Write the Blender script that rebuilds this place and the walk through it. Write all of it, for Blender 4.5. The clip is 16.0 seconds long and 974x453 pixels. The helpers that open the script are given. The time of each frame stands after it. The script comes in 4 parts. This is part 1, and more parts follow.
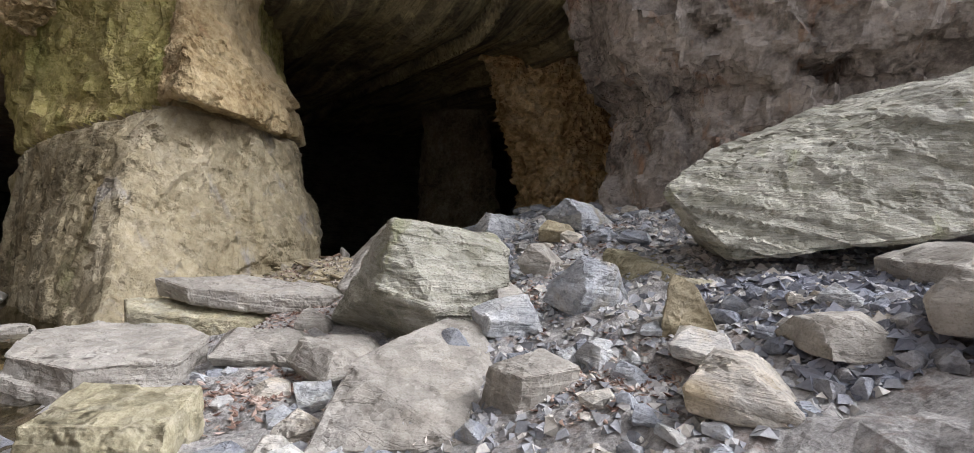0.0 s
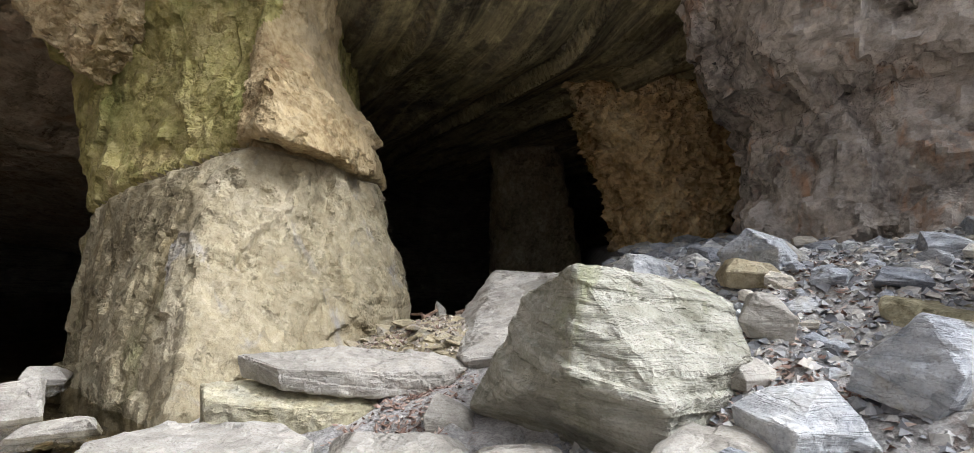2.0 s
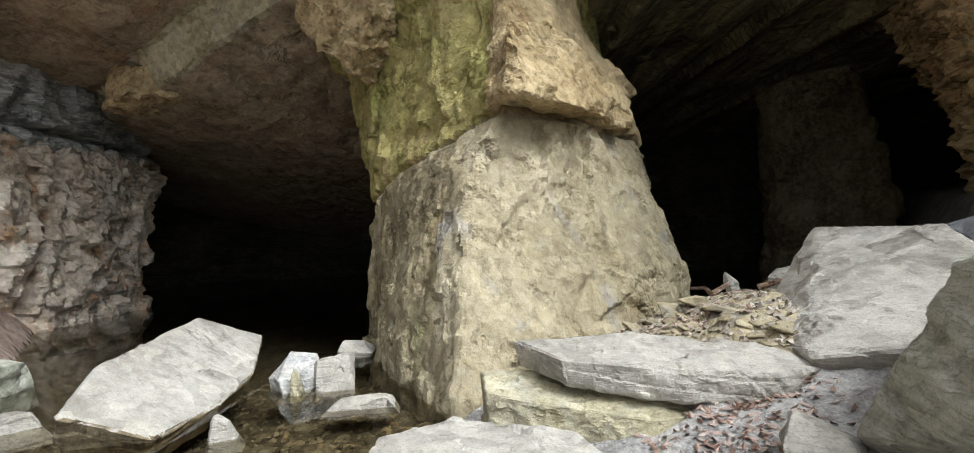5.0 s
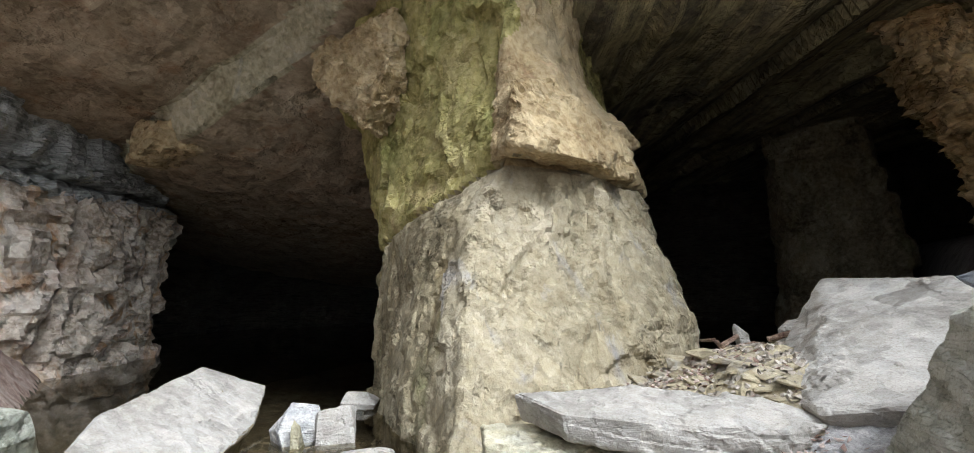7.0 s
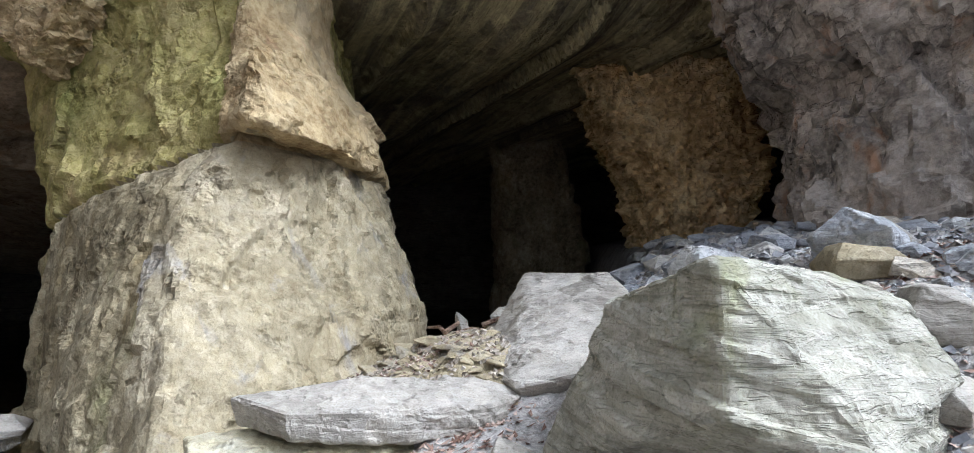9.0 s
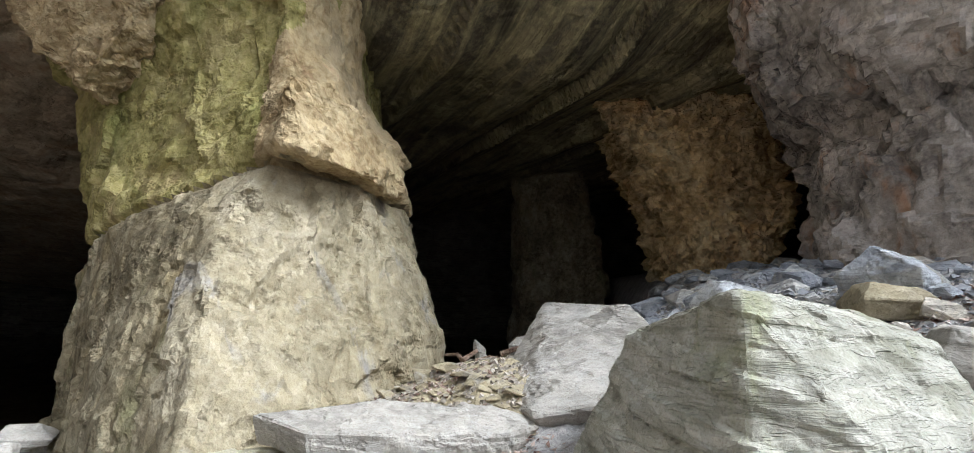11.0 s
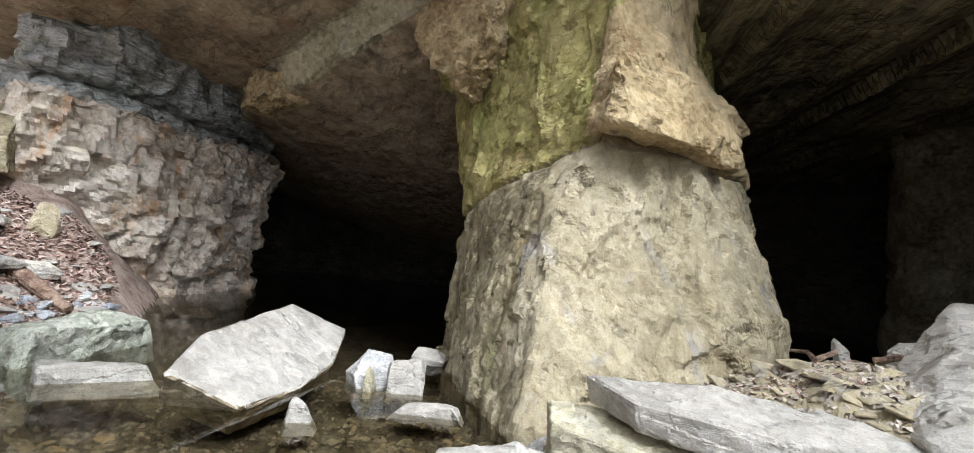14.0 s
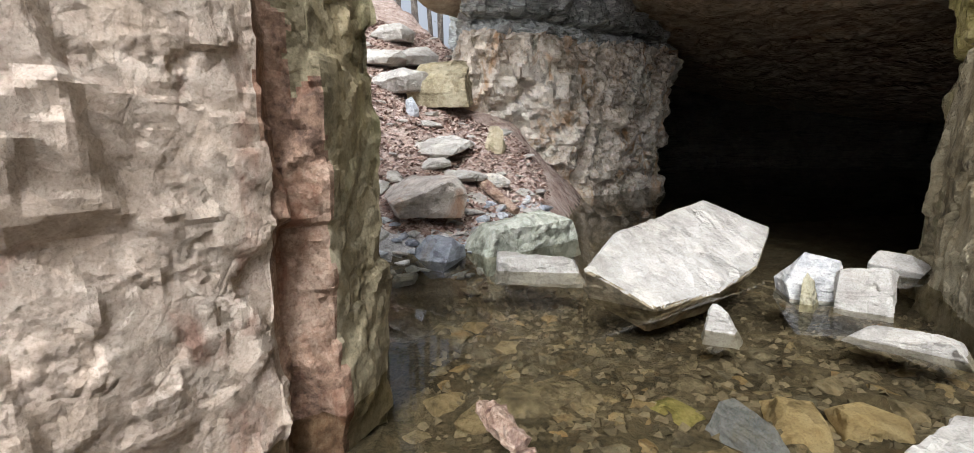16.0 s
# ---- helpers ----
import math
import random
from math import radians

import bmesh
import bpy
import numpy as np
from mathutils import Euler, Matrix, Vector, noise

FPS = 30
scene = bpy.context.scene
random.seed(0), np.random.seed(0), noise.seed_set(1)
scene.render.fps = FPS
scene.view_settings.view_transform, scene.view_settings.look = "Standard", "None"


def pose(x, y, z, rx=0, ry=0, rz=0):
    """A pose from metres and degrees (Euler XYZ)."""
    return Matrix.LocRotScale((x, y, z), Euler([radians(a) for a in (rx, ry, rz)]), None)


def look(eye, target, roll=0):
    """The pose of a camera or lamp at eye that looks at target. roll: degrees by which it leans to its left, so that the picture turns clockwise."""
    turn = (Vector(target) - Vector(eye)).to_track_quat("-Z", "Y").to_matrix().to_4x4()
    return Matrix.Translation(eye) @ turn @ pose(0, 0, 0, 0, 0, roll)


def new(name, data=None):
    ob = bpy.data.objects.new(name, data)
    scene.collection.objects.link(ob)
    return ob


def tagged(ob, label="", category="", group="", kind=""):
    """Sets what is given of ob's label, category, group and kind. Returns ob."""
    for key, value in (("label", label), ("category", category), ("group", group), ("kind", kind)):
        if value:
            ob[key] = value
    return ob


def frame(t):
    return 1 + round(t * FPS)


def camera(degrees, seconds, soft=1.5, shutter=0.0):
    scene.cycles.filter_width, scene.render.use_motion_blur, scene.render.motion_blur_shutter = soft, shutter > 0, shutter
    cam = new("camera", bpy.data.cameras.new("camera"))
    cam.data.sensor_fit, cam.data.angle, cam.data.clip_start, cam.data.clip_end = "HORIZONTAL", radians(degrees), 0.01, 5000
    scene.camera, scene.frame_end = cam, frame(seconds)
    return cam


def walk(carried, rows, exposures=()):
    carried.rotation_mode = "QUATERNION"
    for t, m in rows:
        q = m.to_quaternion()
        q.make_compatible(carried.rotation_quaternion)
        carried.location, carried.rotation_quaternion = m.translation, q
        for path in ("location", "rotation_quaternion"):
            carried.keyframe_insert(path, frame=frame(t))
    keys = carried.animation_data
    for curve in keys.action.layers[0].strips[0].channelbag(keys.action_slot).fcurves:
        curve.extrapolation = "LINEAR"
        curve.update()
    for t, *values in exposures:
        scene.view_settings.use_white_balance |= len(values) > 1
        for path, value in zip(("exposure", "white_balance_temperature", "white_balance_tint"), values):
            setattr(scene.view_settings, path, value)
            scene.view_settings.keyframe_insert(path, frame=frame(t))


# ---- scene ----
cam = camera(88.7, 16.0, soft=0.6)
PATH = [
    (0, (0.122, 0.242, 1.695), (0.053, 2.241, 1.711), 4.9),
    (0.5, (-0.223, 0.801, 1.763), (-0.431, 2.79, 1.786), 2.6),
    (1, (-0.555, 1.073, 1.744), (-0.746, 3.063, 1.794), 2.4),
    (1.5, (-0.836, 1.359, 1.722), (-1.073, 3.34, 1.85), 2.5),
    (2, (-1.056, 1.668, 1.667), (-1.334, 3.64, 1.847), 2.5),
    (2.5, (-1.274, 1.925, 1.632), (-1.595, 3.893, 1.79), 1.2),
    (3, (-1.504, 2.19, 1.625), (-2.245, 4.047, 1.642), -1.3),
    (3.5, (-1.647, 2.494, 1.635), (-2.579, 4.26, 1.522), 2.6),
    (4, (-1.732, 2.534, 1.63), (-2.699, 4.28, 1.515), 1.9),
    (4.5, (-1.762, 2.546, 1.626), (-2.81, 4.249, 1.607), 0.1),
    (5, (-1.767, 2.547, 1.625), (-2.912, 4.185, 1.68), -1.1),
    (7.5, (-1.65, 2.559, 1.637), (-2.799, 4.168, 1.944), -0.7),
    (8, (-1.678, 2.577, 1.653), (-2.41, 4.422, 1.905), 1.4),
    (8.5, (-1.679, 2.577, 1.657), (-2.11, 4.519, 1.87), 0.6),
    (9, (-1.66, 2.574, 1.659), (-1.9, 4.55, 1.856), -0.3),
    (11.5, (-1.695, 2.497, 1.625), (-2.086, 4.429, 1.96), 3.4),
    (12, (-1.736, 2.504, 1.606), (-2.34, 4.382, 1.934), 6.1),
    (12.5, (-1.756, 2.515, 1.59), (-2.528, 4.333, 1.906), 7.9),
    (13, (-1.739, 2.538, 1.622), (-2.68, 4.28, 1.902), 7.6),
    (13.5, (-1.743, 2.539, 1.621), (-2.921, 4.141, 1.831), 7.1),
    (14, (-1.77, 2.55, 1.618), (-3.181, 3.962, 1.747), 6.4),
    (14.5, (-1.945, 2.631, 1.594), (-3.581, 3.781, 1.632), 6.1),
    (15, (-2.181, 2.74, 1.562), (-4.018, 3.526, 1.479), 4.8),
    (15.5, (-2.305, 2.797, 1.545), (-4.254, 3.188, 1.326), 2.1),
    (16, (-2.354, 2.82, 1.538), (-4.321, 2.862, 1.181), -1.0),
]
walk(cam, [(t, look(eye, target, roll)) for t, eye, target, roll in PATH],
     exposures=[(0, 0.15, 6050, 14), (1.5, 0.5, 5950, 12), (3.5, 0.65, 6000, 7), (5, 0.65, 5950, 6), (9, 0.8, 5500, 10), (12.5, 0.75, 5800, 6), (14.5, 0.85, 5750, 9), (16, 0.8, 5900, 10)])

# ---- world, sun, exposure ----
SUN_EL, SUN_AZ = radians(50), radians(102)          # azimuth clockwise from +y
world = bpy.data.worlds.new("world")
scene.world = world
world.use_nodes = True
wn = world.node_tree.nodes
sky = wn.new("ShaderNodeTexSky")
sky.sky_type, sky.sun_disc, sky.sun_elevation, sky.sun_rotation = "NISHITA", False, SUN_EL, SUN_AZ
sky.air_density, sky.dust_density, sky.ozone_density = 0.8, 9.0, 0.4
grey_sky = wn.new("ShaderNodeHueSaturation")
grey_sky.inputs["Saturation"].default_value = 0.2
world.node_tree.links.new(sky.outputs[0], grey_sky.inputs["Color"])
world.node_tree.links.new(grey_sky.outputs[0], wn["Background"].inputs[0])
wn["Background"].inputs[1].default_value = 0.15
sun = new("sun", bpy.data.lights.new("sun", "SUN"))
sun.data.energy, sun.data.angle, sun.data.color = 1.0, radians(20), (1.0, 0.99, 0.97)
sun.matrix_world = look((0, 0, 0), (-math.sin(SUN_AZ) * math.cos(SUN_EL), -math.cos(SUN_AZ) * math.cos(SUN_EL), -math.sin(SUN_EL)))


# ---- materials ----
def ramp(nt, fac, stops):
    n = nt.nodes.new("ShaderNodeValToRGB")
    while len(n.color_ramp.elements) < len(stops):
        n.color_ramp.elements.new(0.5)
    for e, (p, c) in zip(n.color_ramp.elements, stops):
        e.position, e.color = p, (*c, 1)
    nt.links.new(fac, n.inputs[0])
    return n.outputs[0]


def tex_noise(nt, vec, scale, detail=6, rough=0.6, warp=0.0):
    n = nt.nodes.new("ShaderNodeTexNoise")
    n.inputs["Scale"].default_value, n.inputs["Detail"].default_value = scale, detail
    n.inputs["Roughness"].default_value, n.inputs["Distortion"].default_value = rough, warp
    nt.links.new(vec, n.inputs["Vector"])
    return n.outputs[0]


def mapped(nt, vec, scale=(1, 1, 1), rot=(0, 0, 0)):
    n = nt.nodes.new("ShaderNodeMapping")
    n.inputs["Scale"].default_value, n.inputs["Rotation"].default_value = scale, rot
    nt.links.new(vec, n.inputs["Vector"])
    return n.outputs[0]


def mix(nt, fac, a, b, mode="MIX"):
    n = nt.nodes.new("ShaderNodeMix")
    n.data_type, n.blend_type = "RGBA", mode
    for sock, v in ((n.inputs["Factor"], fac), (n.inputs["A"], a), (n.inputs["B"], b)):
        if isinstance(v, bpy.types.NodeSocket):
            nt.links.new(v, sock)
        elif isinstance(v, (int, float)):
            sock.default_value = v
        else:
            sock.default_value = (*v, 1)
    return n.outputs["Result"]


def math_node(nt, op, a, b):
    n = nt.nodes.new("ShaderNodeMath")
    n.operation = op
    for sock, v in zip(n.inputs, (a, b)):
        if isinstance(v, (int, float)):
            sock.default_value = v
        else:
            nt.links.new(v, sock)
    return n.outputs[0]


def chips(nt, vec, freq, tall):
    """Fracture facets: each cell is a small plane with its own tilt and level. Returns height in metres and the cell's chance value."""
    vor = nt.nodes.new("ShaderNodeTexVoronoi")
    vor.inputs["Scale"].default_value = freq
    nt.links.new(vec, vor.inputs["Vector"])
    tilt = nt.nodes.new("ShaderNodeVectorMath")
    tilt.operation = "SUBTRACT"
    nt.links.new(vor.outputs["Color"], tilt.inputs[0])
    tilt.inputs[1].default_value = (0.5, 0.5, 0.5)
    off = nt.nodes.new("ShaderNodeVectorMath")
    off.operation = "SUBTRACT"
    nt.links.new(vec, off.inputs[0])
    nt.links.new(vor.outputs["Position"], off.inputs[1])
    dot = nt.nodes.new("ShaderNodeVectorMath")
    dot.operation = "DOT_PRODUCT"
    nt.links.new(tilt.outputs[0], dot.inputs[0])
    nt.links.new(off.outputs[0], dot.inputs[1])
    sep = nt.nodes.new("ShaderNodeSeparateColor")
    nt.links.new(vor.outputs["Color"], sep.inputs[0])
    level = math_node(nt, "MULTIPLY", math_node(nt, "GREATER_THAN", sep.outputs[0], 0.84), -0.55 * tall / freq)
    return math_node(nt, "ADD", math_node(nt, "MULTIPLY", dot.outputs["Value"], tall * 2.0), level), sep.outputs[1]


def rock_mat(name, dark, mid, light, stain=None, stain_lo=0.55, moss=None, moss_lo=0.6, bands=0.0, rough=0.85, bump=1.0, vary=0.0, scale=1.0, tilt=0.12, crack=3.0, grainwise=(1, 1, 1), dip=None):
    """Weathered rock: mottled body colour, bedding bands, mineral stains, algae, pits and fine relief."""
    m = bpy.data.materials.new(name)
    m.use_nodes = True
    nt = m.node_tree
    p = nt.nodes["Principled BSDF"]
    geo = nt.nodes.new("ShaderNodeNewGeometry").outputs["Position"]
    big = tex_noise(nt, geo, 0.9 * scale, 5, 0.6, 0.4)
    fine = tex_noise(nt, geo, 9.0 * scale, 8, 0.7)
    grain = tex_noise(nt, geo, 70.0, 4, 0.7)
    body = mix(nt, 0.5, big, fine)
    col = ramp(nt, body, [(0.39, dark), (0.495, mid), (0.60, light)])
    layer = tex_noise(nt, mapped(nt, geo, (0.7, 0.7, 6.0), (tilt, 0.1, 0)), 1.7, 4, 0.6, 0.9)
    if dip:
        layer = tex_noise(nt, mapped(nt, mapped(nt, geo, (1, 1, 1), (0, 0, -dip)), (1.3, 0.10, 0.25)), 1.6, 5, 0.6, 0.3)
    if bands:
        col = mix(nt, bands, col, ramp(nt, layer, [(0.38, dark), (0.52, light), (0.62, mid)]))
    if stain:
        f = ramp(nt, tex_noise(nt, mapped(nt, geo, (1, 1, 0.55)), 1.7 * scale, 6, 0.65, 0.8), [(stain_lo, (0, 0, 0)), (stain_lo + 0.14, (0.85, 0.85, 0.85))])
        col = mix(nt, f, col, stain)
    if moss:
        f = ramp(nt, tex_noise(nt, mapped(nt, geo, (1, 1, 0.4)), 1.1, 6, 0.6, 0.3), [(moss_lo, (0, 0, 0)), (moss_lo + 0.16, (0.75, 0.75, 0.75))])
        col = mix(nt, f, col, moss)
    if vary:
        r = nt.nodes.new("ShaderNodeObjectInfo").outputs["Random"]
        col = mix(nt, vary, col, ramp(nt, r, [(0.0, (0.55, 0.58, 0.64)), (0.3, (0.9, 0.94, 1.0)), (0.65, (1.25, 1.25, 1.2)), (1.0, (1.25, 1.1, 0.85))]), "MULTIPLY")
    spots = ramp(nt, grain, [(0.32, (0.68, 0.66, 0.63)), (0.47, (1, 1, 1)), (0.68, (1.14, 1.14, 1.14))])
    col = mix(nt, 0.8, col, spots, "MULTIPLY")
    nt.links.new(col, p.inputs["Base Color"])
    p.inputs["Roughness"].default_value = rough
    p.inputs["Specular IOR Level"].default_value = 0.3
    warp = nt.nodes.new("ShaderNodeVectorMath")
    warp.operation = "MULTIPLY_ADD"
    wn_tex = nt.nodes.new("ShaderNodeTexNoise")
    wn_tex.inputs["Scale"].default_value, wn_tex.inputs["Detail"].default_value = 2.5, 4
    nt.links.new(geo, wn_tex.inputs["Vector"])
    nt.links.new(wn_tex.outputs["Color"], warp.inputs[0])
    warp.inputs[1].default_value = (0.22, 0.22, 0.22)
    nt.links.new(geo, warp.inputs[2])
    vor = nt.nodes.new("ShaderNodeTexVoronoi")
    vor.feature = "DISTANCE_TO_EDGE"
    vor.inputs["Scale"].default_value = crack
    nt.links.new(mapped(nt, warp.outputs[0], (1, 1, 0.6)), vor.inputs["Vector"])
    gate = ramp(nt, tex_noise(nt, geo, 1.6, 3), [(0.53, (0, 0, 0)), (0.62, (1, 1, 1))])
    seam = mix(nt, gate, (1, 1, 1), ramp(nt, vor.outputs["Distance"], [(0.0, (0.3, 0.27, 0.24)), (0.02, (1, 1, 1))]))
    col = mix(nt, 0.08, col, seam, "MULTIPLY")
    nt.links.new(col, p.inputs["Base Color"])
    tone = None
    total = None
    for k, (freq, tall) in enumerate(((crack * 1.1, 0.36), (crack * 2.9, 0.34), (crack * 6.0, 0.26))):
        h, rnd = chips(nt, mapped(nt, warp.outputs[0], grainwise), freq, tall * bump)
        total = h if total is None else math_node(nt, "ADD", total, h)
        if k == 1:
            tone = rnd
    col = mix(nt, 0.8, col, ramp(nt, tone, [(0.0, (0.80, 0.79, 0.77)), (0.5, (1, 1, 1)), (1.0, (1.14, 1.13, 1.10))]), "MULTIPLY")
    nt.links.new(col, p.inputs["Base Color"])
    calm = ramp(nt, tex_noise(nt, geo, 1.9, 4), [(0.40, (0.2, 0.2, 0.2)), (0.60, (1, 1, 1))])
    total = math_node(nt, "MULTIPLY", total, calm)
    for sock, tall in ((fine, 0.022), (ramp(nt, layer, [(0.40, (0, 0, 0)), (0.412, (0.3, 0.3, 0.3)), (0.49, (0.33, 0.33, 0.33)), (0.50, (0.62, 0.62, 0.62)), (0.57, (0.66, 0.66, 0.66)), (0.58, (1, 1, 1))]), 0.10 * bands), (grain, 0.006)):
        total = math_node(nt, "ADD", total, math_node(nt, "MULTIPLY", sock, tall * bump))
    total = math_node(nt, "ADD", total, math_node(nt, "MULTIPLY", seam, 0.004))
    b = nt.nodes.new("ShaderNodeBump")
    b.inputs["Strength"].default_value, b.inputs["Distance"].default_value = 1.0, 1.0
    nt.links.new(total, b.inputs["Height"])
    nt.links.new(b.outputs[0], p.inputs["Normal"])
    return m


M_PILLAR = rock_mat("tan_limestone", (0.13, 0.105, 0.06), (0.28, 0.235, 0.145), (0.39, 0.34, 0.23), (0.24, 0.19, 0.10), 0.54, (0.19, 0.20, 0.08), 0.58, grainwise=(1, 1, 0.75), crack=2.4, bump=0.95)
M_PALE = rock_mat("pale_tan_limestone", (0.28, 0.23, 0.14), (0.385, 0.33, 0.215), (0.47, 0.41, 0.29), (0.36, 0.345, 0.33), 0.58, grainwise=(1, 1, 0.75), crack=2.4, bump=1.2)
M_OLIVE = rock_mat("algae_limestone", (0.15, 0.13, 0.035), (0.335, 0.295, 0.105), (0.45, 0.385, 0.175), (0.40, 0.31, 0.15), 0.57, (0.17, 0.185, 0.05), 0.53, crack=2.4, bump=0.95)
M_NOSE = rock_mat("orange_tan_limestone", (0.28, 0.195, 0.095), (0.45, 0.35, 0.195), (0.53, 0.43, 0.265), (0.42, 0.25, 0.15), 0.64, crack=2.4, bump=0.95)
M_MID = rock_mat("orange_limestone", (0.36, 0.235, 0.10), (0.64, 0.47, 0.24), (0.74, 0.60, 0.36), (0.54, 0.29, 0.11), 0.56, crack=1.5, bump=0.6, scale=0.45)
M_GREY = rock_mat("brown_grey_limestone", (0.23, 0.20, 0.175), (0.43, 0.38, 0.33), (0.57, 0.51, 0.445), (0.45, 0.27, 0.17), 0.56, crack=1.8, bump=0.8)
M_WEST = rock_mat("pale_fractured_limestone", (0.38, 0.30, 0.22), (0.62, 0.54, 0.44), (0.74, 0.68, 0.59), (0.55, 0.32, 0.15), 0.53, crack=2.0, bump=0.7)
M_WESTUP = rock_mat("blue_grey_bedded_limestone", (0.26, 0.26, 0.245), (0.48, 0.49, 0.47), (0.63, 0.645, 0.62), (0.42, 0.40, 0.29), 0.55, bands=0.6, crack=2.0)
M_YELLOW = rock_mat("yellowish_limestone", (0.26, 0.23, 0.14), (0.44, 0.40, 0.27), (0.55, 0.51, 0.38), (0.36, 0.35, 0.30), 0.56)
M_MOSSY = rock_mat("algae_stone", (0.2, 0.2, 0.15), (0.40, 0.41, 0.33), (0.54, 0.54, 0.46), None, 0.5, (0.16, 0.20, 0.05), 0.58)
M_CEIL = rock_mat("cave_roof_limestone", (0.21, 0.16, 0.10), (0.38, 0.30, 0.205), (0.49, 0.405, 0.285), (0.29, 0.185, 0.105), 0.54, bands=0.2, bump=0.6, crack=1.6)
# Body colour darkened to stand for gloom under the east roof.
M_SHADEBEDS = rock_mat("shade_toned_dipping_roof_beds", (0.06, 0.05, 0.035), (0.14, 0.118, 0.075), (0.44, 0.38, 0.20), bands=0.6, bump=0.7, crack=1.5, dip=0.6435)
# Near-black: the lack of light at the back is put into the colour.
M_UNLIT = rock_mat("unlit_cave_wall_limestone", (0.04, 0.034, 0.025), (0.095, 0.082, 0.058), (0.17, 0.15, 0.10), bands=0.6, crack=1.5)
M_NEAR = rock_mat("pinkish_limestone", (0.35, 0.27, 0.20), (0.47, 0.375, 0.295), (0.56, 0.47, 0.38), (0.30, 0.17, 0.12), 0.56, scale=1.6)
M_SLAB = rock_mat("grey_slab", (0.29, 0.265, 0.23), (0.40, 0.375, 0.33), (0.49, 0.465, 0.42), (0.27, 0.26, 0.23), 0.6, bands=0.15, bump=0.55, crack=2.2)
M_BLOCK = rock_mat("banded_block", (0.24, 0.235, 0.175), (0.39, 0.38, 0.31), (0.54, 0.525, 0.46), (0.30, 0.31, 0.16), 0.58, bands=0.4, tilt=0.3, bump=0.8, crack=2.4, grainwise=(0.7, 0.7, 1.4))
M_RUBBLE = rock_mat("rubble_stone", (0.25, 0.26, 0.285), (0.47, 0.48, 0.50), (0.62, 0.615, 0.61), (0.38, 0.33, 0.24), 0.55, vary=0.8, bands=0.2)
# Brown bed stones; also painted as shade on the tilted slab's sides.
M_BED_AND_SHADE = rock_mat("pool_bed_stone_and_slab_shade", (0.08, 0.066, 0.042), (0.21, 0.17, 0.11), (0.34, 0.285, 0.19), (0.26, 0.16, 0.075), 0.55, vary=1.0)
M_GROUND = rock_mat("stony_earth", (0.23, 0.22, 0.21), (0.42, 0.405, 0.39), (0.56, 0.54, 0.515), (0.24, 0.18, 0.15), 0.55, bump=1.0, scale=3.0, crack=14)
M_LITTER = rock_mat("leaf_litter_soil", (0.20, 0.135, 0.11), (0.38, 0.285, 0.235), (0.52, 0.43, 0.375), (0.22, 0.13, 0.10), 0.52, bump=1.0, scale=4.0, crack=18)
M_MUD = rock_mat("pool_bed", (0.045, 0.038, 0.024), (0.11, 0.09, 0.055), (0.20, 0.165, 0.105), (0.13, 0.09, 0.05), 0.55, bump=1.0, scale=3.0, crack=9)
M_RUST = rock_mat("rusty_limestone", (0.13, 0.08, 0.055), (0.30, 0.19, 0.13), (0.42, 0.30, 0.22), (0.20, 0.09, 0.05), 0.5, scale=2.0, crack=8)
M_GRAVEL = rock_mat("blue_grey_stone", (0.16, 0.17, 0.20), (0.32, 0.335, 0.38), (0.46, 0.475, 0.515), (0.26, 0.24, 0.2), 0.6, vary=0.5)


def leaf_mat(name, stops, rough=0.7):
    m = bpy.data.materials.new(name)
    m.use_nodes = True
    nt = m.node_tree
    p = nt.nodes["Principled BSDF"]
    r = nt.nodes.new("ShaderNodeNewGeometry")
    col = ramp(nt, r.outputs["Random Per Island"], stops)
    col = mix(nt, 0.5, col, ramp(nt, tex_noise(nt, r.outputs["Position"], 60, 3), [(0.35, (0.6, 0.6, 0.6)), (0.6, (1, 1, 1))]), "MULTIPLY")
    nt.links.new(col, p.inputs["Base Color"])
    p.inputs["Roughness"].default_value = rough
    return m


M_LEAF = leaf_mat("dead_leaves", [(0.0, (0.12, 0.06, 0.04)), (0.35, (0.28, 0.17, 0.125)), (0.7, (0.46, 0.34, 0.275)), (1.0, (0.60, 0.49, 0.42))])
M_CHIP = leaf_mat("stone_chips", [(0.0, (0.22, 0.225, 0.24)), (0.4, (0.42, 0.425, 0.44)), (0.7, (0.56, 0.55, 0.53)), (1.0, (0.66, 0.61, 0.53))], 0.85)
M_DARKCHIP = leaf_mat("dark_stone_chips", [(0.0, (0.13, 0.14, 0.165)), (0.5, (0.27, 0.28, 0.325)), (1.0, (0.44, 0.45, 0.49))], 0.85)
M_TANCHIP = leaf_mat("tan_stone_chips", [(0.0, (0.20, 0.17, 0.13)), (0.5, (0.38, 0.33, 0.26)), (1.0, (0.54, 0.48, 0.40))], 0.85)
M_MUDCHIP = leaf_mat("brown_stone_chips", [(0.0, (0.08, 0.065, 0.04)), (0.5, (0.19, 0.155, 0.10)), (1.0, (0.33, 0.27, 0.18))], 0.8)
M_GREEN = leaf_mat("green_leaves", [(0.0, (0.06, 0.11, 0.02)), (0.5, (0.11, 0.18, 0.04)), (1.0, (0.18, 0.24, 0.07))], 0.6)
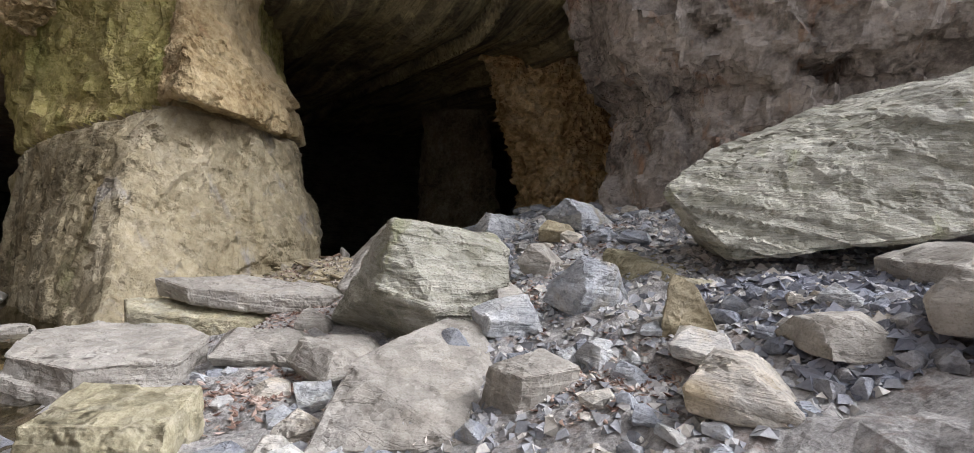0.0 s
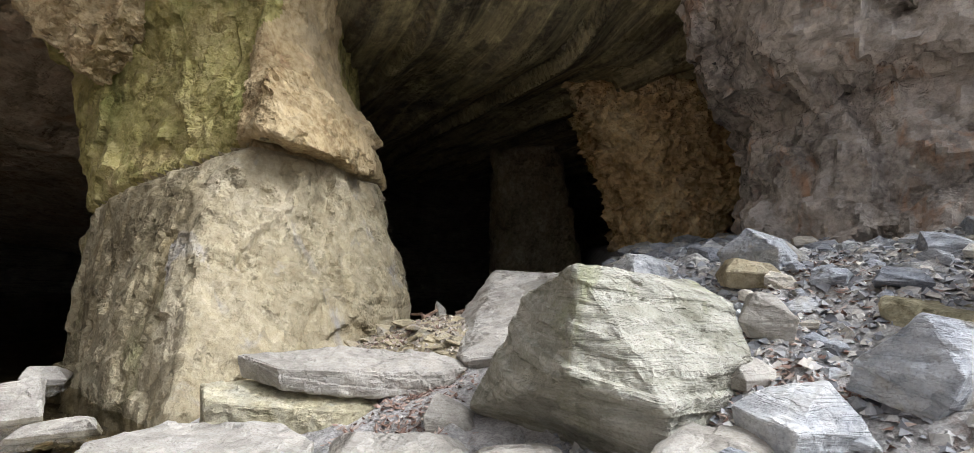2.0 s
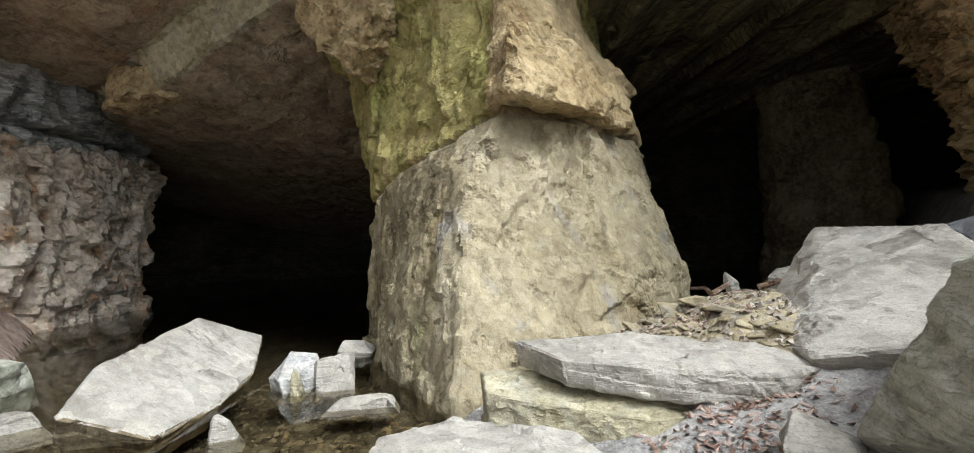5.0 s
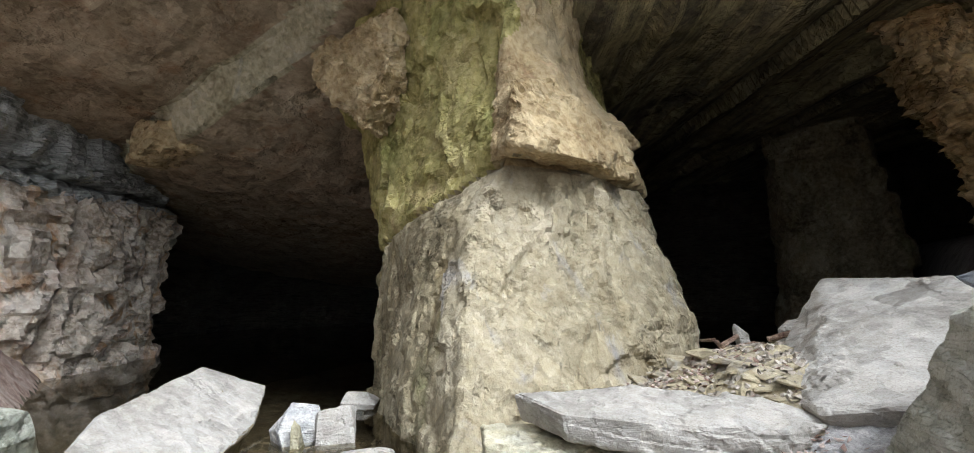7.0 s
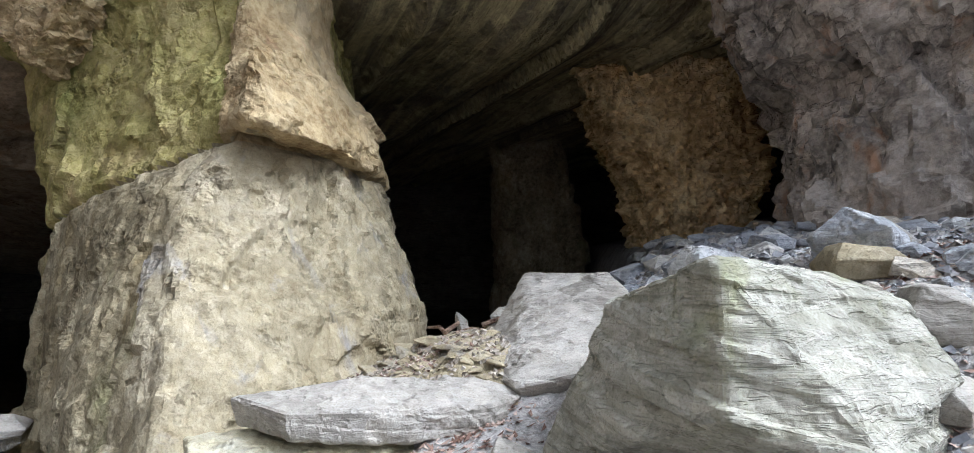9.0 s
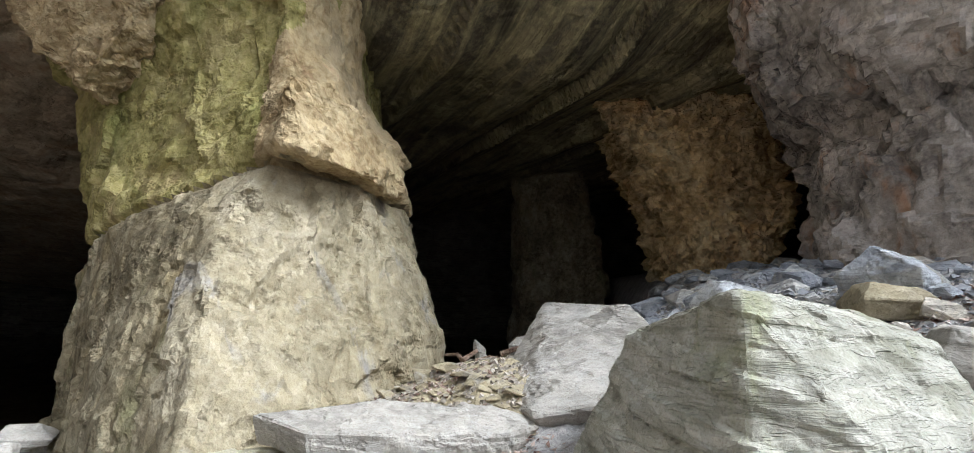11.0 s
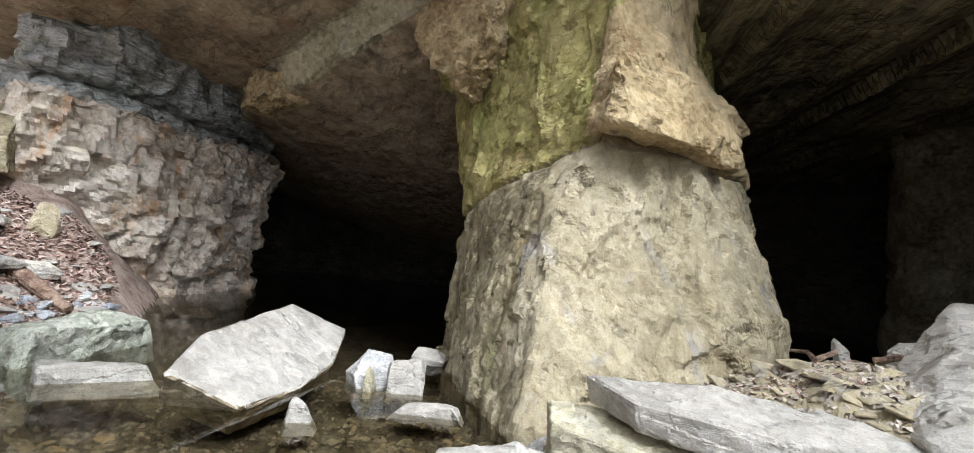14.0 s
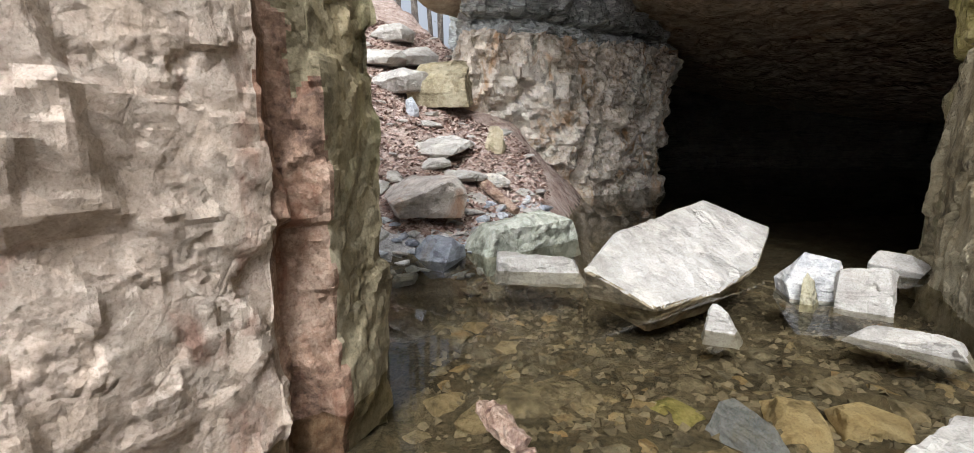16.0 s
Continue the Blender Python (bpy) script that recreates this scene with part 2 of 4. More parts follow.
M_BARK = rock_mat("bark", (0.06, 0.05, 0.04), (0.14, 0.12, 0.10), (0.24, 0.21, 0.18), scale=3.0, crack=12)
M_WOOD = rock_mat("weathered_wood", (0.16, 0.09, 0.06), (0.36, 0.24, 0.17), (0.52, 0.40, 0.31), (0.14, 0.07, 0.06), 0.53, scale=4.0, bands=0.3, crack=10)


def water_mat():
    m = bpy.data.materials.new("pool_water")
    m.use_nodes = True
    nt = m.node_tree
    nt.nodes.remove(nt.nodes["Principled BSDF"])
    tr, gl = nt.nodes.new("ShaderNodeBsdfTransparent"), nt.nodes.new("ShaderNodeBsdfGlossy")
    tr.inputs[0].default_value = (0.70, 0.665, 0.55, 1)
    gl.inputs["Roughness"].default_value = 0.01
    fr = nt.nodes.new("ShaderNodeFresnel")
    fr.inputs[0].default_value = 1.4
    b = nt.nodes.new("ShaderNodeBump")
    b.inputs["Strength"].default_value, b.inputs["Distance"].default_value = 0.03, 0.02
    geo = nt.nodes.new("ShaderNodeNewGeometry").outputs["Position"]
    nt.links.new(tex_noise(nt, geo, 2.5, 2, 0.4), b.inputs["Height"])
    nt.links.new(b.outputs[0], gl.inputs["Normal"])
    mx = nt.nodes.new("ShaderNodeMixShader")
    nt.links.new(fr.outputs[0], mx.inputs[0])
    nt.links.new(tr.outputs[0], mx.inputs[1])
    nt.links.new(gl.outputs[0], mx.inputs[2])
    nt.links.new(mx.outputs[0], nt.nodes["Material Output"].inputs[0])
    return m


M_WATER = water_mat()


# ---- mesh helpers ----
def crisp(me):
    """Smooth shading that keeps broken edges sharp."""
    me.polygons.foreach_set("use_smooth", [True] * len(me.polygons))
    me.set_sharp_from_angle(angle=radians(12))


def mesh_object(name, verts, faces, material, parent=None, label="", smooth=False):
    me = bpy.data.meshes.new(name)
    me.from_pydata(verts, [], faces)
    me.materials.append(material)
    if smooth:
        crisp(me)
    ob = new(name, me)
    ob.parent = parent
    return tagged(ob, label)


def part(name, bm, material, parent=None, label="", smooth=False):
    me = bpy.data.meshes.new(name)
    bm.to_mesh(me)
    bm.free()
    me.materials.append(material)
    if smooth:
        crisp(me)
    ob = new(name, me)
    ob.parent = parent
    return tagged(ob, label)


def facet(p, scale, amp):
    """Broken-rock relief: every fracture cell gets its own offset and tilt, joined by a short steep step."""
    q = p * scale
    dist, cells = noise.voronoi(q)
    out = []
    for c in cells[:2]:
        r = noise.noise_vector(c * 3.7 + Vector((5.1, 1.7, 9.2)))
        out.append(r.x * 0.9 + 1.7 * r.dot(q - c))
    w = 0.5 + 0.5 * min(1.0, (dist[1] - dist[0]) / 0.05)
    return amp * (w * out[0] + (1 - w) * out[1])


def relief(p, amp, flat=1.0, fine=1.0):
    q = Vector((p.x, p.y, p.z * flat))
    w = q + 0.25 * noise.noise_vector(q * 0.8)
    return (facet(w, 0.9, amp * 0.85) + facet(w, 2.3, amp * 0.65) + facet(w, 5.5, amp * 0.46 * fine) + (facet(w, 12.0, amp * 0.22) if fine > 0.5 else 0.0)
            + amp * 0.35 * noise.noise(q * 0.7))


def smooth01(a, b, x):
    t = min(1.0, max(0.0, (x - a) / (b - a)))
    return t * t * (3 - 2 * t)


def along(stops, z):
    """Linear between (z, values) stops."""
    if z <= stops[0][0]:
        return stops[0][1]
    for (z0, a), (z1, b) in zip(stops, stops[1:]):
        if z <= z1:
            f = (z - z0) / (z1 - z0)
            return tuple(u + (v - u) * f for u, v in zip(a, b))
    return stops[-1][1]


def loft(name, rings, material, step=0.09, amp=0.16, flat=1.0, groove=None, closed=True, soft=1, fine=None):
    """A rock mass from a few outline rings (z, ((x, y), ...)); fractured relief is pushed along the outward normal."""
    z0, z1 = rings[0][0], rings[-1][0]
    rows = max(2, int((z1 - z0) / step))
    n = len(rings[0][1])
    table = [(z, tuple(c for q in ring for c in q)) for z, ring in rings]
    ref = rings[len(rings) // 2][1]
    ends = n if closed else n - 1
    counts = [max(2, int(math.dist(ref[i], ref[(i + 1) % n]) / step)) for i in range(ends)]
    verts, cols = [], sum(counts) + (0 if closed else 1)
    for r in range(rows + 1):
        z = z0 + (z1 - z0) * r / rows
        flatring = along(table, z)
        ctl = [Vector((flatring[2 * i], flatring[2 * i + 1], z)) for i in range(n)]
        for i in range(ends):
            a, b = ctl[i], ctl[(i + 1) % n]
            for k in range(counts[i]):
                verts.append(a.lerp(b, k / counts[i]))
        if not closed:
            verts.append(ctl[-1])
    for _ in range(soft):
        old = list(verts)
        for r in range(rows + 1):
            for c in range(cols):
                if not closed and c in (0, cols - 1):
                    continue
                i = r * cols
                m = (old[i + (c - 2) % cols] + old[i + (c - 1) % cols] + old[i + c] + old[i + (c + 1) % cols] + old[i + (c + 2) % cols]) / 5 if closed else (old[i + c - 1] + old[i + c] + old[i + c + 1]) / 3
                verts[i + c] = m
    out = []
    for r in range(rows + 1):
        for c in range(cols):
            i = r * cols
            p = verts[i + c]
            if closed:
                t = verts[i + (c + 1) % cols] - verts[i + (c - 1) % cols]
            else:
                t = verts[i + min(c + 1, cols - 1)] - verts[i + max(c - 1, 0)]
            up = verts[min(r + 1, rows) * cols + c] - verts[max(r - 1, 0) * cols + c]
            nrm = t.cross(up).normalized()
            d = relief(p, amp, flat, fine or (1.0 if step < 0.05 else 0.5))
            if groove:
                d -= groove(p)
            out.append(p + nrm * d)
    faces = []
    for r in range(rows):
        for c in range(cols if closed else cols - 1):
            a, b = r * cols + c, r * cols + (c + 1) % cols
            faces.append((a, b, b + cols, a + cols))
    if closed:
        faces.append(tuple(range(cols - 1, -1, -1)))
        faces.append(tuple(range(rows * cols, (rows + 1) * cols)))
    return mesh_object(name, out, faces, material, smooth=True)


def hull_bm(points, edge, amp, layers=0.0, seed=0.0, flat=1.0, warp=0.02):
    """A broken boulder: convex hull of its corners, cut finer and roughened; layers gives bedding steps."""
    bm = bmesh.new()
    for p in points:
        bm.verts.new(p)
    bmesh.ops.convex_hull(bm, input=bm.verts)
    bmesh.ops.delete(bm, geom=[v for v in bm.verts if not v.link_faces], context="VERTS")
    bmesh.ops.dissolve_limit(bm, angle_limit=0.05, verts=bm.verts, edges=bm.edges)
    size = max((v.co - w.co).length for v in bm.verts for w in bm.verts)
    bmesh.ops.bevel(bm, geom=bm.edges[:], offset=size * 0.006 + 0.002, segments=1, profile=0.6, affect="EDGES")
    bmesh.ops.triangulate(bm, faces=bm.faces)
    for _ in range(7):
        long = [e for e in bm.edges if e.calc_length() > edge]
        if not long:
            break
        bmesh.ops.subdivide_edges(bm, edges=long, cuts=1, use_grid_fill=False)
        bmesh.ops.triangulate(bm, faces=[f for f in bm.faces if len(f.verts) > 3])
    bm.normal_update()
    for v in bm.verts:
        v.co += size * warp * noise.noise_vector(v.co * (3.0 / size) + Vector((seed, seed * 1.7, 3.3)))
    bm.normal_update()
    shift = Vector((seed * 7.3, seed * 3.1, seed * 5.7))
    moves = []
    for v in bm.verts:
        p = v.co + shift
        d = relief(p, amp, flat)
        if layers:
            side = 1 - abs(v.normal.z)
            t = (p.z + 0.18 * p.x - 0.1 * p.y) * 8 + 0.6 * noise.noise(p * 1.3)
            k = math.floor(t)
            edge_f = smooth01(0.0, 0.12, t - k)
            step_a, step_b = noise.noise(Vector((k * 1.37, 0.5, 2.1))), noise.noise(Vector(((k - 1) * 1.37, 0.5, 2.1)))
            d += layers * 1.6 * side * (step_b + (step_a - step_b) * edge_f) - layers * 0.5 * side * math.exp(-((t - k) / 0.08) ** 2)
        moves.append(v.normal * d)
    for v, d in zip(bm.verts, moves):
        v.co += d
    bm.normal_update()
    return bm


def prism(top, drop, spread=1.0):
    """Corners of a slab: its upper outline, and the same outline moved by drop and spread about its middle."""
    mid = sum((Vector(p) for p in top), Vector()) / len(top)
    return [Vector(p) for p in top] + [mid + (Vector(p) - mid) * spread + Vector(drop) for p in top]


def boulder(name, points, material, label, category="rock", edge=0.05, amp=0.03, layers=0.0, seed=0.0, group="", flat=1.0, side=None, warp=0.012):
    amp, layers, edge = amp * 1.3, layers * 1.3, edge * 0.85
    base = min(points, key=lambda p: p[2])
    mid = sum((Vector(p) for p in points), Vector()) / len(points)
    at = Vector((mid.x, mid.y, Vector(base).z))
    ob = part(name, hull_bm([Vector(p) - at for p in points], edge, amp, layers, seed, flat, warp), material, smooth=True)
    # Faces not turned up take the side material, which paints them as shaded.
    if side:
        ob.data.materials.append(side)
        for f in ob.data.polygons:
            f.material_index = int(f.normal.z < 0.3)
    ob.location = at
    return tagged(ob, label, category, group)


# ---- ground ----
def shore(y):
    return -3.4 - 0.37 * max(0.0, y - 2.5)


def height(x, y):
    d = x - shore(y)
    bed = -0.22 - 0.35 * smooth01(0.0, 5.0, -d) - 0.6 * smooth01(9, 16, y)
    h = bed
    if d > -0.6:
        b = 0.040 * min(d, 6.0) ** 2 * (1 if d > 0 else -1) + 0.16 * max(0.0, d - 6.0)
        b += 0.055 * min(6.0, max(0.0, y - 4)) * smooth01(0, 5, d)
        b += 0.55 * math.exp(-((x + 2.9) ** 2 + (y - 7.8) ** 2) / 2.4)
        b += 0.15 * smooth01(-1.0, 0.8, x) * smooth01(4.5, 7, y)
        fall = smooth01(9.6, 12.5, y) * (1 - smooth01(-1.2, 0.6, x))
        b = b * (1 - fall) - 0.8 * fall
        h = bed + (b - bed) * smooth01(-0.6, 0.3, d)
    u = -0.85 * (x + 9.0) - 0.53 * (y - 2.9)
    if u > -0.8:
        hill = 0.55 * u if u < 11.5 else 6.32 + 0.02 * (u - 11.5)
        v = 4.1 - 0.3 * (max(x, -15.0) + 9.9) - y
        hill = min(hill, 1.15 * v, 12.0) - 0.05
        h = max(h, hill)
    # Steeper rise beyond y = -3 is unseen, added to block low sky light.
    if y < -1:
        h = max(h, 0.3 + 0.12 * (-1 - y) if y > -3 else 0.54 + 0.3 * min(14.0, -3 - y))
    return h


def axis_lines(lo, hi, fine, far):
    inner = list(np.arange(lo, hi, fine))
    left, right, s = [], [], fine
    a, b = lo, hi
    while a > -far:
        s *= 1.25
        a -= s
        b += s
        left.append(a)
        right.append(b)
    return left[::-1] + inner + right


xs, ys = axis_lines(-15.0, 5.0, 0.11, 400.0), axis_lines(-1.0, 12.0, 0.11, 400.0)
gv = []
for gy in ys:
    for gx in xs:
        p = Vector((gx, gy, 0))
        near = 1 - smooth01(18, 40, math.hypot(gx + 4, gy - 5))
        hgt = height(gx, gy)
        rubble = 0.10 if gx > shore(gy) else 0.05
        gv.append((gx, gy, hgt + near * (relief(p, rubble) + 0.05 * noise.noise(p * 3)) if near > 0 else hgt + 2.0 * noise.noise(p * 0.02)))
nx = len(xs)
gf = [(j * nx + i, j * nx + i + 1, (j + 1) * nx + i + 1, (j + 1) * nx + i) for j in range(len(ys) - 1) for i in range(nx - 1)]
ground = tagged(mesh_object("ground", gv, gf, M_GROUND), "stony earth with rock debris sloping down to a pool", "ground", kind="structure")
ground.data.materials.append(M_LITTER)
ground.data.materials.append(M_MUD)
ground.data.materials.append(M_PALE)
for f in ground.data.polygons:
    c = f.center
    if c.z < 0.03 + 0.05 * noise.noise(c * 2) and -25 < c.x < 3:
        f.material_index = 2
    elif -0.85 * (c.x + 9.0) - 0.53 * (c.y - 2.9) > 0.7 + 0.5 * noise.noise(c * 0.9):
        f.material_index = 1
    elif -4.2 < c.x < -1.9 and 6.6 < c.y < 9.8:
        f.material_index = 3

wv = [(-30, -3, 0), (3, -3, 0), (3, 30, 0), (-30, 30, 0)]
water = tagged(mesh_object("water", wv, [(0, 1, 2, 3)], M_WATER), "clear shallow pool of still brownish water", "water", kind="structure")
water.visible_shadow = False


# ---- rock walls and pillars ----
def crack_z(p):
    left = 2.2 + (p.x + 8.3) * 0.32
    return min(3.24, left) if p.y < 9 and p.x < -4.9 else 3.24 - 0.05 * math.sin(p.y * 4)


def pillar_groove(p):
    c = crack_z(p) + 0.07 * noise.noise(p * 1.3)
    d = p.z - c
    east = smooth01(-5.4, -4.8, p.x)
    side = 0.12 + 0.88 * east
    return (0.10 + 0.12 * east) * math.exp(-(d / 0.045) ** 2) - 0.10 * side * smooth01(0, 0.05, d) * (1 - smooth01(0.1, 0.9, d))


def pillar_ring(z, a, left, right):
    return (z, (a, ((a[0] * 2 + right[0]) / 3 + 0.2, (a[1] * 2 + right[1]) / 3), right, (right[0] - 0.6, right[1] + 2.2), (left[0] + 0.8, left[1] + 2.6), left,
                ((a[0] + left[0] * 2) / 3 - 0.05, (a[1] + left[1] * 2) / 3 - 0.15), ((a[0] * 2 + left[0]) / 3 - 0.1, (a[1] * 2 + left[1]) / 3 - 0.15)))


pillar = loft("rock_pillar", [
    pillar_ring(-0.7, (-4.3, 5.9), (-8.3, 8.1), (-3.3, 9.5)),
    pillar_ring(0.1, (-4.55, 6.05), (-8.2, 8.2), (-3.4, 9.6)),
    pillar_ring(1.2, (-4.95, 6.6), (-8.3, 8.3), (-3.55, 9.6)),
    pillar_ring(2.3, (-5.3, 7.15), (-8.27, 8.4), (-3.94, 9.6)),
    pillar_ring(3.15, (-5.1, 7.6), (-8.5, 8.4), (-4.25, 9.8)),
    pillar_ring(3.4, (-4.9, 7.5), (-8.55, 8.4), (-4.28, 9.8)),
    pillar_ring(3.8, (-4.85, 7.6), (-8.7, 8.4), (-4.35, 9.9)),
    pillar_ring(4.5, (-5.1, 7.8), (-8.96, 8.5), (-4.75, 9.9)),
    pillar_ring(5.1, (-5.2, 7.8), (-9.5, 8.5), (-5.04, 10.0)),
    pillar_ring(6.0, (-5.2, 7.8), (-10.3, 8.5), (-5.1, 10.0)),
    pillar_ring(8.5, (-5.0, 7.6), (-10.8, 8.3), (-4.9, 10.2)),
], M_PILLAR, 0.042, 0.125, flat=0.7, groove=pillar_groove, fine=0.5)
for mat in (M_PALE, M_OLIVE, M_NOSE):
    pillar.data.materials.append(mat)
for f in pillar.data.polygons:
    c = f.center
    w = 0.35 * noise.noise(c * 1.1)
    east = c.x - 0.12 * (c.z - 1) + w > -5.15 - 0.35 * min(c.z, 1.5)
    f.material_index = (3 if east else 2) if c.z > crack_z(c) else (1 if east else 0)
tagged(pillar, "massive tan limestone pillar with green algae and a dark crack", "rock pillar", kind="structure")

mid = loft("orange_rock_pillar", [
    (0.8, ((0.5, 14.6), (1.6, 14.2), (3.2, 14.4), (3.6, 17), (0.8, 17))),
    (2.3, ((0.6, 14.6), (1.7, 14.2), (3.0, 14.4), (3.6, 17), (0.8, 17))),
    (3.9, ((0.4, 14.6), (1.6, 14.1), (3.35, 14.4), (3.6, 17), (0.3, 17))),
    (5.6, ((-0.1, 14.6), (1.4, 14.0), (3.1, 14.4), (3.6, 17), (-0.2, 17.5))),
    (6.6, ((-0.6, 14.6), (1.2, 14.0), (2.85, 14.4), (3.6, 17), (-0.8, 17.5))),
    (9.5, ((-2.6, 14.6), (0.8, 13.8), (2.3, 14.2), (3.6, 17), (-2.0, 17.5))),
], M_MID, 0.045, 0.30)
tagged(mid, "rough orange-brown limestone pillar inside the cave mouth", "rock pillar", kind="structure")

back = loft("back_rock_pillar", [
    (-1.0, ((-3.6, 21.5), (-0.1, 21.2), (-0.4, 23.5), (-4.2, 23.5))),
    (2.6, ((-3.3, 21.5), (-0.3, 21.2), (-0.6, 23.5), (-4.0, 23.5))),
    (6.4, ((-3.7, 21.5), (-1.0, 21.2), (-1.0, 23.5), (-4.0, 23.5))),
    (9.0, ((-3.9, 21.5), (-1.6, 21.2), (-1.0, 23.5), (-4.0, 23.5))),
], M_PILLAR, 0.12, 0.2)
tagged(back, "dim tan limestone pillar deep in the cave", "rock pillar", kind="structure")

grey = loft("wall_east", [
    (0.0, ((4.6, 15.5), (2.35, 11.8), (1.95, 10.3), (2.4, 9.0), (3.7, 7.9), (7, 6.5), (13, 4.0), (18, -2), (22, 14))),
    (2.2, ((4.6, 15.5), (2.4, 11.8), (2.0, 10.4), (2.45, 9.0), (3.7, 8.0), (7, 6.7), (13, 4.2), (18, -2), (22, 14))),
    (3.2, ((4.6, 15.5), (2.5, 11.9), (2.15, 10.6), (2.6, 9.1), (3.8, 8.2), (7, 6.8), (13, 4.3), (18, -2), (22, 14))),
    (4.45, ((4.6, 15.5), (2.7, 12.0), (2.25, 10.8), (2.9, 9.4), (4.0, 8.4), (7, 7.0), (13, 4.6), (18, -2), (22, 14))),
    (4.75, ((4.4, 15.5), (2.2, 12.0), (1.6, 10.5), (2.3, 8.9), (3.8, 8.0), (7, 6.7), (13, 4.4), (18, -2), (22, 14))),
    (5.4, ((4.4, 15.5), (1.9, 12.0), (1.3, 10.5), (2.1, 8.6), (3.8, 7.7), (7, 6.5), (13, 4.2), (18, -2), (22, 14))),
    (6.4, ((4.4, 15.5), (1.7, 12.2), (0.95, 10.5), (1.9, 8.5), (3.8, 7.6), (7, 6.4), (13, 4.1), (18, -2), (22, 14))),
    (9.5, ((4.2, 15.5), (1.4, 12.2), (0.6, 10.6), (1.8, 8.4), (4.0, 7.5), (7, 6.2), (13, 4.0), (18, -2), (22, 14))),
], M_GREY, 0.06, 0.30, flat=0.8)
tagged(grey, "brown-grey fractured limestone wall overhanging the rubble", "rock wall", kind="structure")

def west_groove(p):
    d = p.y - (5.2 + 0.2 * p.z + 0.08 * noise.noise(p * 2))
    return 0.38 * math.exp(-(d / 0.09) ** 2) if -15.5 < p.x < -13 and p.z < 3.9 else 0.25 * math.exp(-((p.z - 3.95) / 0.09) ** 2)


west = loft("wall_west", [
    (-0.8, ((-14.4, 5.2), (-15.2, 6.6), (-17.2, 8.4), (-21, 8.5), (-21, 3), (-15, 2.6))),
    (0.5, ((-14.2, 5.1), (-15.0, 6.5), (-17.0, 8.3), (-21, 8.5), (-21, 3), (-14.2, 2.6))),
    (2.4, ((-13.6, 4.4), (-14.8, 6.3), (-16.6, 8.3), (-21, 8.5), (-21, 2.6), (-13.4, 2.7))),
    (3.6, ((-13.4, 4.2), (-14.5, 5.9), (-16.2, 8.1), (-21, 8.5), (-21, 2.4), (-13.0, 2.6))),
    (3.9, ((-13.7, 4.4), (-14.9, 5.9), (-16.6, 8.1), (-21, 8.5), (-21, 2.4), (-13.3, 2.7))),
    (5.5, ((-13.0, 4.2), (-14.0, 5.7), (-16.0, 8.0), (-21, 8.5), (-21, 2.2), (-12.9, 2.6))),
    (8.0, ((-12.6, 4.2), (-14.0, 5.7), (-16.0, 8.0), (-21, 8.5), (-21, 2.2), (-12.6, 2.4))),
], M_WEST, 0.065, 0.30, groove=west_groove)
west.data.materials.append(M_WESTUP)
for f in west.data.polygons:
    f.material_index = int(f.center.z > 3.75 + 0.25 * noise.noise(f.center * 0.8))
tagged(west, "pale fractured limestone wall with rusty stains at the pool", "rock wall", kind="structure")

nearwall = loft("wall_near", [
    (-0.6, ((-3.3, 0.2), (-4.0, 1.25), (-4.74, 1.85), (-4.9, 1.82), (-4.98, 2.03), (-5.5, 2.22), (-6.0, 1.4), (-6.0, -1.5), (-3.6, -1.8))),
    (2.0, ((-3.3, 0.2), (-4.0, 1.27), (-4.66, 1.88), (-4.83, 1.84), (-4.94, 2.05), (-5.5, 2.25), (-6.0, 1.4), (-6.0, -1.5), (-3.6, -1.8))),
    (6.5, ((-3.3, 0.2), (-4.0, 1.30), (-4.5, 1.9), (-4.7, 1.84), (-4.85, 2.05), (-5.5, 2.25), (-6.0, 1.4), (-6.0, -1.5), (-3.6, -1.8))),
], M_NEAR, 0.026, 0.11, flat=0.9, soft=0, fine=0.5)
nearwall.data.materials.append(M_RUST)
nearwall.data.materials.append(M_PILLAR)
for f in nearwall.data.polygons:
    c = f.center
    x = c.x - 0.05 * c.z + 0.06 * noise.noise(c * 2)
    f.material_index = 1 if -5.02 < x < -4.78 and c.y > 1.5 else (2 if x < -5.02 else 0)
tagged(nearwall, "pinkish-tan limestone pillar face with a rusty groove", "rock wall", kind="structure")


part("nose", hull_bm([Vector(q) for q in ((-4.84, 7.36, 3.40), (-4.86, 7.5, 4.25), (-4.54, 7.36, 3.27), (-4.26, 7.95, 3.20), (-4.12, 9.35, 3.14), (-4.08, 9.55, 3.58), (-4.36, 8.7, 4.05), (-4.76, 8.15, 4.45), (-5.3, 7.9, 3.5), (-5.2, 8.2, 4.4), (-4.8, 9.8, 3.2), (-4.9, 9.6, 4.2))], 0.045, 0.07, 0.0, 41, warp=0.015), M_NOSE, pillar, "orange-tan overhanging block above the dark crack", smooth=True)
